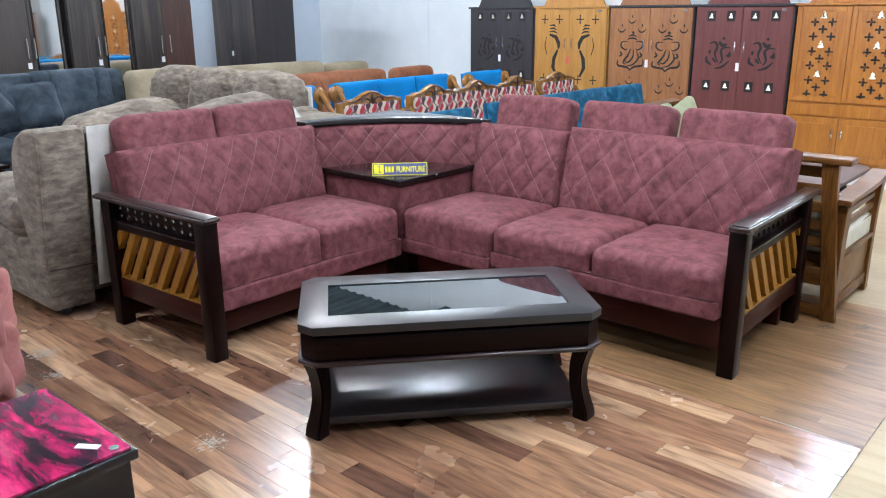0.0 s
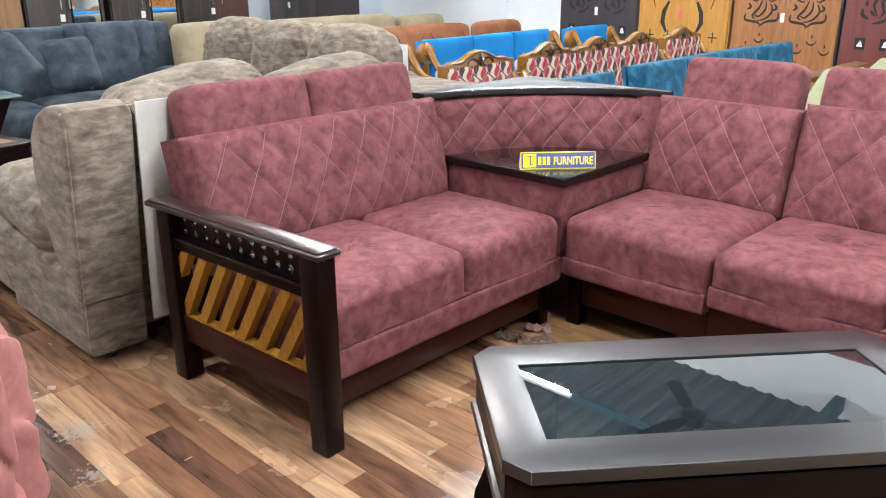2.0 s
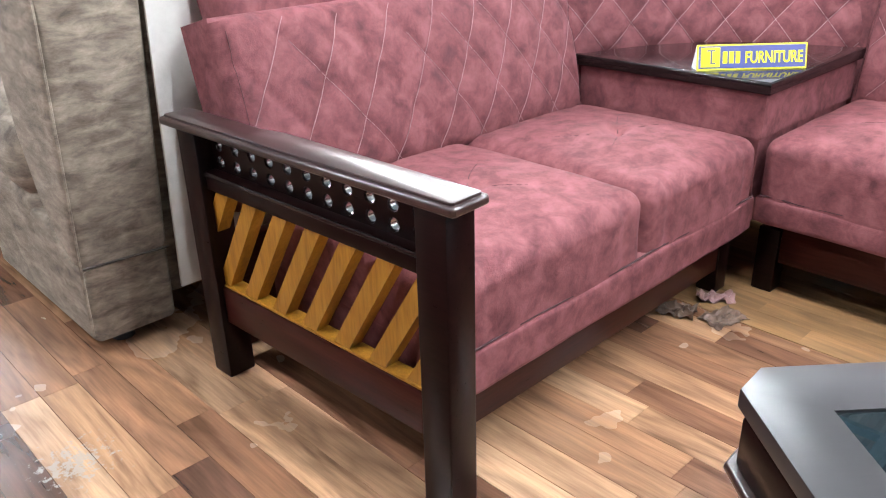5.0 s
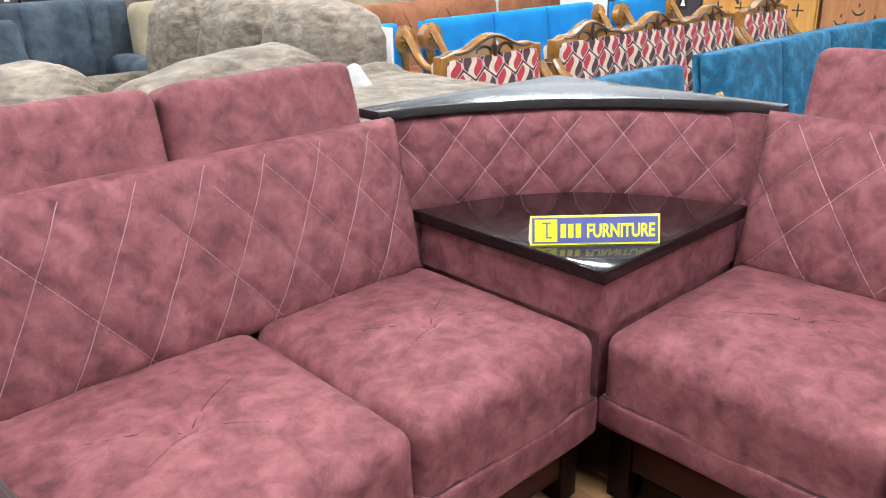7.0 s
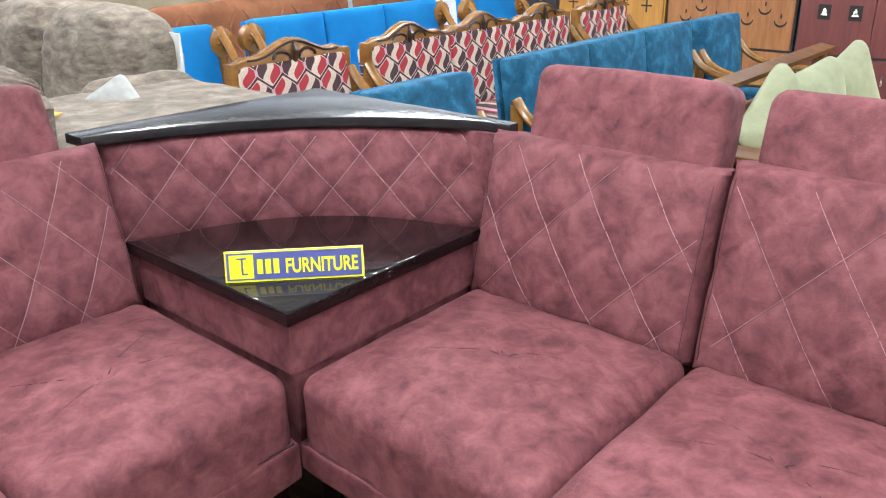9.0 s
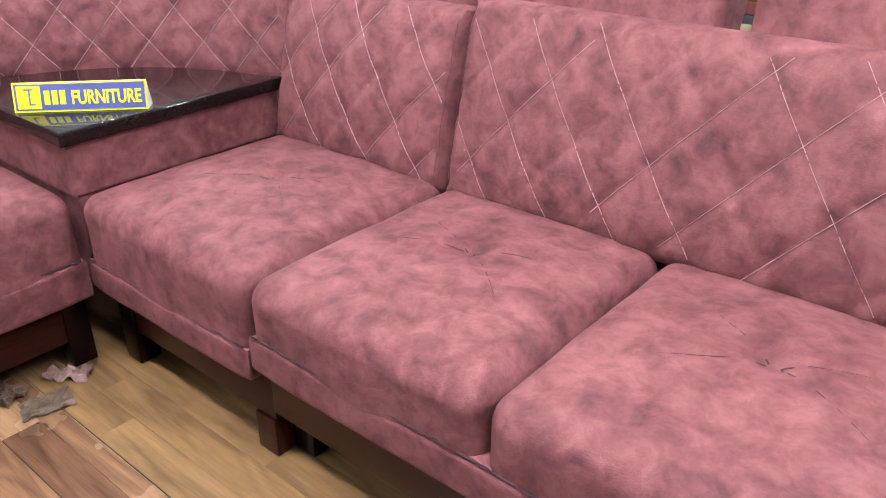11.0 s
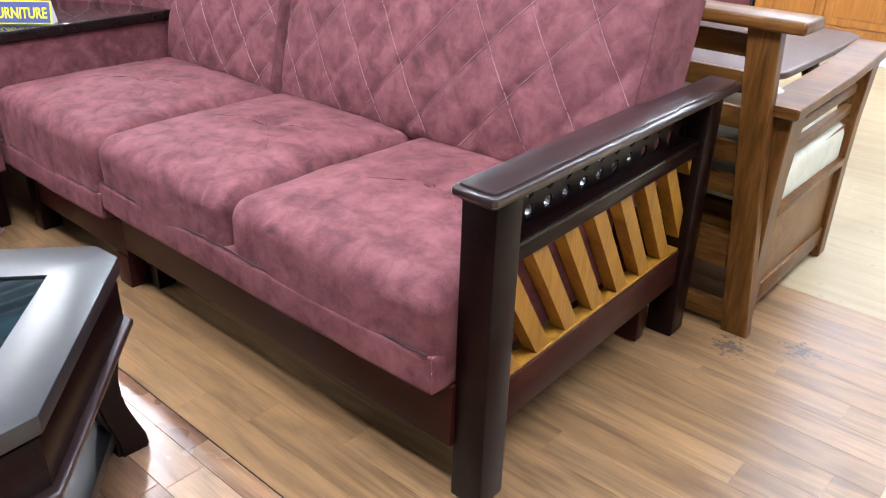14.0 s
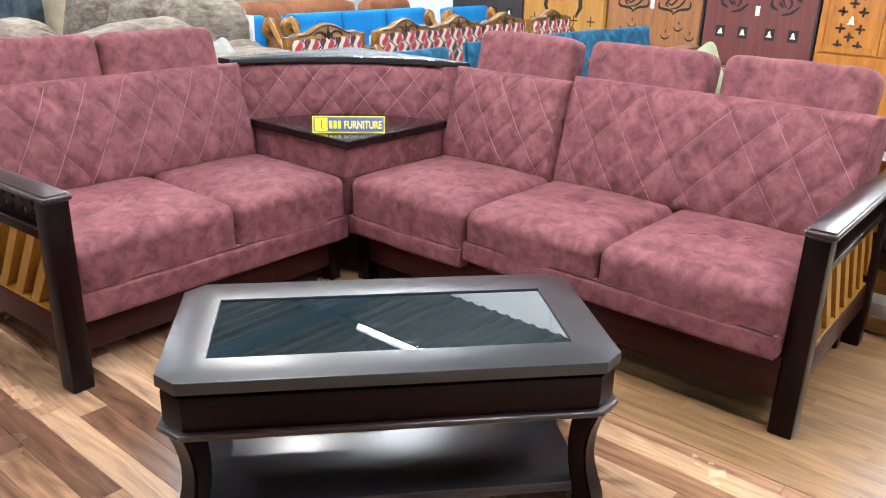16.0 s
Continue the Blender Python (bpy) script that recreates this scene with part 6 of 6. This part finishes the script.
def tufted(width, height, thick, nx, nz, deep, pitch_x, pitch_z):
    """A deep-buttoned slab in x and z facing -y."""
    bm = bmesh.new()
    def off(x, z):
        best = 9.0
        u, q = x / pitch_x, z / pitch_z
        for i in range(int(q) - 1, int(q) + 3):
            sh = 0.5 if i % 2 else 0.0
            j = round(u - sh) + sh
            best = min(best, math.hypot((u - j) * pitch_x, (q - i) * pitch_z))
        a, c = u + q * 0.5, u - q * 0.5
        f = min(abs(a - round(a)), abs(c - round(c))) * pitch_x
        e = min(x, width - x, z, height - z)
        y = deep * (1 - math.exp(-((best / 0.045) ** 2))) + 0.020 * (1 - math.exp(-((f / 0.014) ** 2)))
        if e < 0.07:
            y -= 0.09 * (1 - math.sqrt(max(0.0, 1 - (1 - e / 0.07) ** 2)))
        return -y
    rows = [[bm.verts.new((width * i / nx, off(width * i / nx, height * j / nz), height * j / nz)) for i in range(nx + 1)] for j in range(nz + 1)]
    for j in range(nz):
        for i in range(nx):
            bm.faces.new((rows[j][i], rows[j][i + 1], rows[j + 1][i + 1], rows[j + 1][i]))
    ring = rows[0] + [rows[j][nx] for j in range(1, nz + 1)] + rows[nz][-2::-1] + [rows[j][0] for j in range(nz - 1, 0, -1)]
    rear = [bm.verts.new((v.co.x, thick, v.co.z)) for v in ring]
    for k in range(len(ring)):
        k2 = (k + 1) % len(ring)
        bm.faces.new((ring[k2], ring[k], rear[k], rear[k2]))
    bm.faces.new(rear)
    bmesh.ops.recalc_face_normals(bm, faces=bm.faces)
    return bm


def pink_chair():
    c = thing("tufted_sofa", "pink velvet sofa with deep-buttoned rounded arms", "sofa", "", pose(0, 0, 0))
    part("tufted_arm", tufted(0.90, 0.52, 0.10, 90, 56, 0.060, 0.20, 0.17), PINK, c, "", True, pose(-0.15, -2.86, 0.05, 0, 0, 90))
    part("tufted_front", tufted(0.30, 0.52, 0.10, 40, 56, 0.060, 0.20, 0.17), PINK, c, "", True, pose(-0.17, -1.96, 0.05, 0, 0, 180))
    part("arm_roll", tube([(-0.23, -2.86, 0.53), (-0.23, -2.4, 0.54), (-0.23, -2.0, 0.54), (-0.23, -1.955, 0.53)], [0.11, 0.115, 0.115, 0.07], 18), PINK, c)
    part("arm_core", box(-0.38, -0.20, -2.86, -2.0, 0.05, 0.52, 0.02), PINK, c)
    part("seat_cushion", moved(soft(0.75, 0.85, 0.20, 0.06, 12, 0.03), Matrix.Translation((-0.74, -2.43, 0.24))), PINK, c)
    part("base", box(-1.12, -0.36, -2.86, -2.0, 0.05, 0.25, 0.02), PINK, c)
    for x in (-1.05, -0.25):
        for y in (-2.78, -2.06):
            part("foot", tube([(x, y, 0), (x, y, 0.06)], 0.025, 10), RUBBER, c)
    return c


pink_chair()


def low_table(m, lx, ly, z, top, body, label, glass=None):
    t = thing("low_table", label, "table", "low tables standing together", m)
    part("tabletop", box(-lx / 2, lx / 2, -ly / 2, ly / 2, z - 0.03, z, 0.006), top, t)
    part("apron", box(-lx / 2 + 0.03, lx / 2 - 0.03, -ly / 2 + 0.03, ly / 2 - 0.03, z - 0.16, z - 0.03, 0.004), body, t)
    for x in (-lx / 2 + 0.06, lx / 2 - 0.06):
        for y in (-ly / 2 + 0.06, ly / 2 - 0.06):
            part("leg", box(x - 0.03, x + 0.03, y - 0.03, y + 0.03, 0, z - 0.16, 0.004), body, t)
    if glass:
        part("inset", box(-lx / 2 + 0.08, lx / 2 - 0.08, -ly / 2 + 0.08, ly / 2 - 0.08, z, z + 0.004, 0.0), glass, t, "light inset top", False)
    return t


low_table(pose(-2.56, -1.68, 0, 0, 0, 12), 0.95, 0.60, 0.42, DARKWOOD, BLACK, "black and white low table with a pale glass top", WHITEC)
low_table(pose(-3.46, -1.21, 0, 0, 0, 12), 1.10, 0.56, 0.46, DARKWOOD, DARKWOOD, "dark wooden low table with a tan inset top", TAN)


PALEGLASS = plain("pale_green_glass", (0.16, 0.22, 0.22), 0.06, 0, 0.05, 4, 0)


def boat_table():
    t = thing("glass_table", "side table with a boat-shaped dark body and pale glass top", "table", "", pose(-3.98, -1.16, 0, 0, 0, 90))
    part("body", prism([(-0.26, 0.0), (0.26, 0.0), (0.38, 0.36), (0.50, 0.605), (-0.50, 0.605), (-0.38, 0.36)], "y", -0.24, 0.24, 0.01, 2), DARKWOOD, t, "", False)
    part("glass_top", box(-0.54, 0.54, -0.30, 0.30, 0.605, 0.618, 0.004), PALEGLASS, t, "pale glass top")
    return t


boat_table()


def crumpled(w, d, h, seed):
    """A scrap of crumpled sheeting, 1.5 mm thick, lying on its creases."""
    bm = bmesh.new()
    n = 12
    def top(i, j):
        p = Vector((i * 0.45 + seed, j * 0.45, seed * 0.3))
        return max(0.0, h * (0.35 + 1.1 * noise.noise(p) + 0.5 * noise.noise(p * 2.3)))
    sheets = []
    for lift in (0.0005, 0.002):
        sheets.append([[bm.verts.new((w * (i / n - 0.5) * (1 + 0.12 * noise.noise(Vector((j * 0.8, seed, 0)))), d * (j / n - 0.5) * (1 + 0.15 * noise.noise(Vector((i * 0.8, 0, seed)))), top(i, j) + lift)) for i in range(n + 1)] for j in range(n + 1)])
    for s, sh in enumerate(sheets):
        for j in range(n):
            for i in range(n):
                q = (sh[j][i], sh[j][i + 1], sh[j + 1][i + 1], sh[j + 1][i])
                bm.faces.new(q if s else q[::-1])
    edge = [(i, 0) for i in range(n)] + [(n, j) for j in range(n)] + [(i, n) for i in range(n, 0, -1)] + [(0, j) for j in range(n, 0, -1)]
    for (i, j), (i2, j2) in zip(edge, edge[1:] + edge[:1]):
        bm.faces.new((sheets[0][j][i], sheets[0][j2][i2], sheets[1][j2][i2], sheets[1][j][i]))
    return bm


WRAP = plain("pale_pink_wrap", (0.26, 0.15, 0.14), 0.35, 0, 0.2, 30, 0)
CARD = plain("brown_card", (0.10, 0.060, 0.040), 0.6, 0, 0.25, 30, 0.05)
for k, (mat, x, y, w, d, h, turn, text) in enumerate(((WRAP, -0.02, -0.10, 0.10, 0.055, 0.022, 40, "crumpled pale pink wrap lying under the sofa corner"), (CARD, 0.05, -0.19, 0.11, 0.08, 0.010, 75, "crumpled brown card lying under the sofa corner"), (CARD, -0.06, -0.24, 0.10, 0.07, 0.022, 20, "torn brown card scrap lying under the sofa corner"))):
    tagged(part("wrapping_scrap", crumpled(w, d, h, 5.3 * k + 2), mat, None, "", False, pose(x, y, 0.0005, 0, 0, turn)), text, "wrapping")

SHAVING = plain("pale_wood_scrap", (0.45, 0.36, 0.24), 0.6, 0, 0.2, 60, 0)
for k, (x, y) in enumerate(((-1.308, -1.484), (-0.229, -1.507), (1.622, -0.285), (1.846, -0.631), (0.45, -1.75))):
    a, b = 1.3 * k, 0.010 + 0.004 * (k % 3)
    bits = [(-b * math.cos(a), -b * math.sin(a), 0.002), (0.002, 0.003, 0.004 + 0.002 * (k % 2)), (b * math.cos(a + 0.6), b * math.sin(a + 0.6), 0.002)]
    tagged(part("wood_scrap", tube(bits, [0.0008, 0.0017, 0.0008], 5), SHAVING, None, "", True, pose(x, y, 0.0)), "tiny pale wood scrap lying on the laminate floor", "debris", "wood scraps on the floor")

# ---- laminate strips, piece by piece ----
GROUT = plain("dark_joint", (0.02, 0.013, 0.010), 0.8, 0, 0.1, 30, 0)


def lay(name, label, x0, x1, y0, y1, width, lengths, material, seed, chamfer=0.0004):
    """Strips along x, each a piece of its own on a dark bed."""
    rnd = random.Random(seed)
    bed = structure(name, box(x0, x1, y0, y1, -0.0055, -0.0022, 0), GROUT, label)
    n = math.ceil((y1 - y0) / width)
    shared = {}
    for r in range(n):
        ya = y0 + r * width
        w = min(width, y1 - ya)
        x = x0 - rnd.random() * max(lengths)
        while x < x1:
            full = rnd.choice(lengths)
            xa, xb = max(x, x0), min(x + full, x1)
            x += full
            if xb - xa < 0.02 or w < 0.01:
                continue
            key = (round(xb - xa, 3), round(w, 3))
            if key not in shared:
                bm = bmesh.new()
                lx, ly, c = key[0] / 2 - 0.3 * chamfer, key[1] / 2 - 0.3 * chamfer, chamfer
                rim = [bm.verts.new((sx * lx, sy * ly, -0.0025)) for sx, sy in ((-1, -1), (1, -1), (1, 1), (-1, 1))]
                top = [bm.verts.new((sx * (lx - c), sy * (ly - c), 0.0)) for sx, sy in ((-1, -1), (1, -1), (1, 1), (-1, 1))]
                bm.faces.new(top)
                for k in range(4):
                    bm.faces.new((rim[k], rim[(k + 1) % 4], top[(k + 1) % 4], top[k]))
                me = bpy.data.meshes.new("strip")
                bm.to_mesh(me)
                bm.free()
                me.materials.append(material)
                shared[key] = me
            ob = new("strip", shared[key])
            ob.location = ((xa + xb) / 2, ya + w / 2, 0.0)
            ob.parent = bed
    return bed


lay("floor_laminate_1", "brown multi-tone wood-strip laminate floor, worn and dusty", -2.2, 2.37, -2.85, -0.175, 0.0875, (0.52, 0.60, 0.66, 0.73), STRIP, 4)
lay("floor_laminate_2", "plain oak plank laminate floor", -1.6, 2.37, -0.172, 1.33, 0.0875, (0.9, 1.2), OAK, 9, 0.0001)
bm = box(X0, -2.2, Y0, 1.33, -0.0055, -0.0005, 0)
structure("floor_laminate_3", bm, STRIP, "brown wood-strip laminate floor")
structure("floor_laminate_4", box(-2.2, 2.37, Y0, -2.85, -0.0055, -0.0005, 0), STRIP, "brown wood-strip laminate floor near the camera")
structure("floor_laminate_5", box(-2.2, -1.6, -0.17, 1.33, -0.0055, -0.0005, 0), OAK, "oak laminate floor under the sofas")
structure("trim_joint", prism([(2.02, -0.177), (2.10, -0.175), (2.20, -0.178), (2.34, -0.176), (2.34, -0.1725), (2.21, -0.1735), (2.10, -0.171), (2.02, -0.1735)], "z", 0.0002, 0.0012), plain("pale_gap_filler", (0.50, 0.46, 0.40), 0.7), "pale worn joint between two laminate floors")
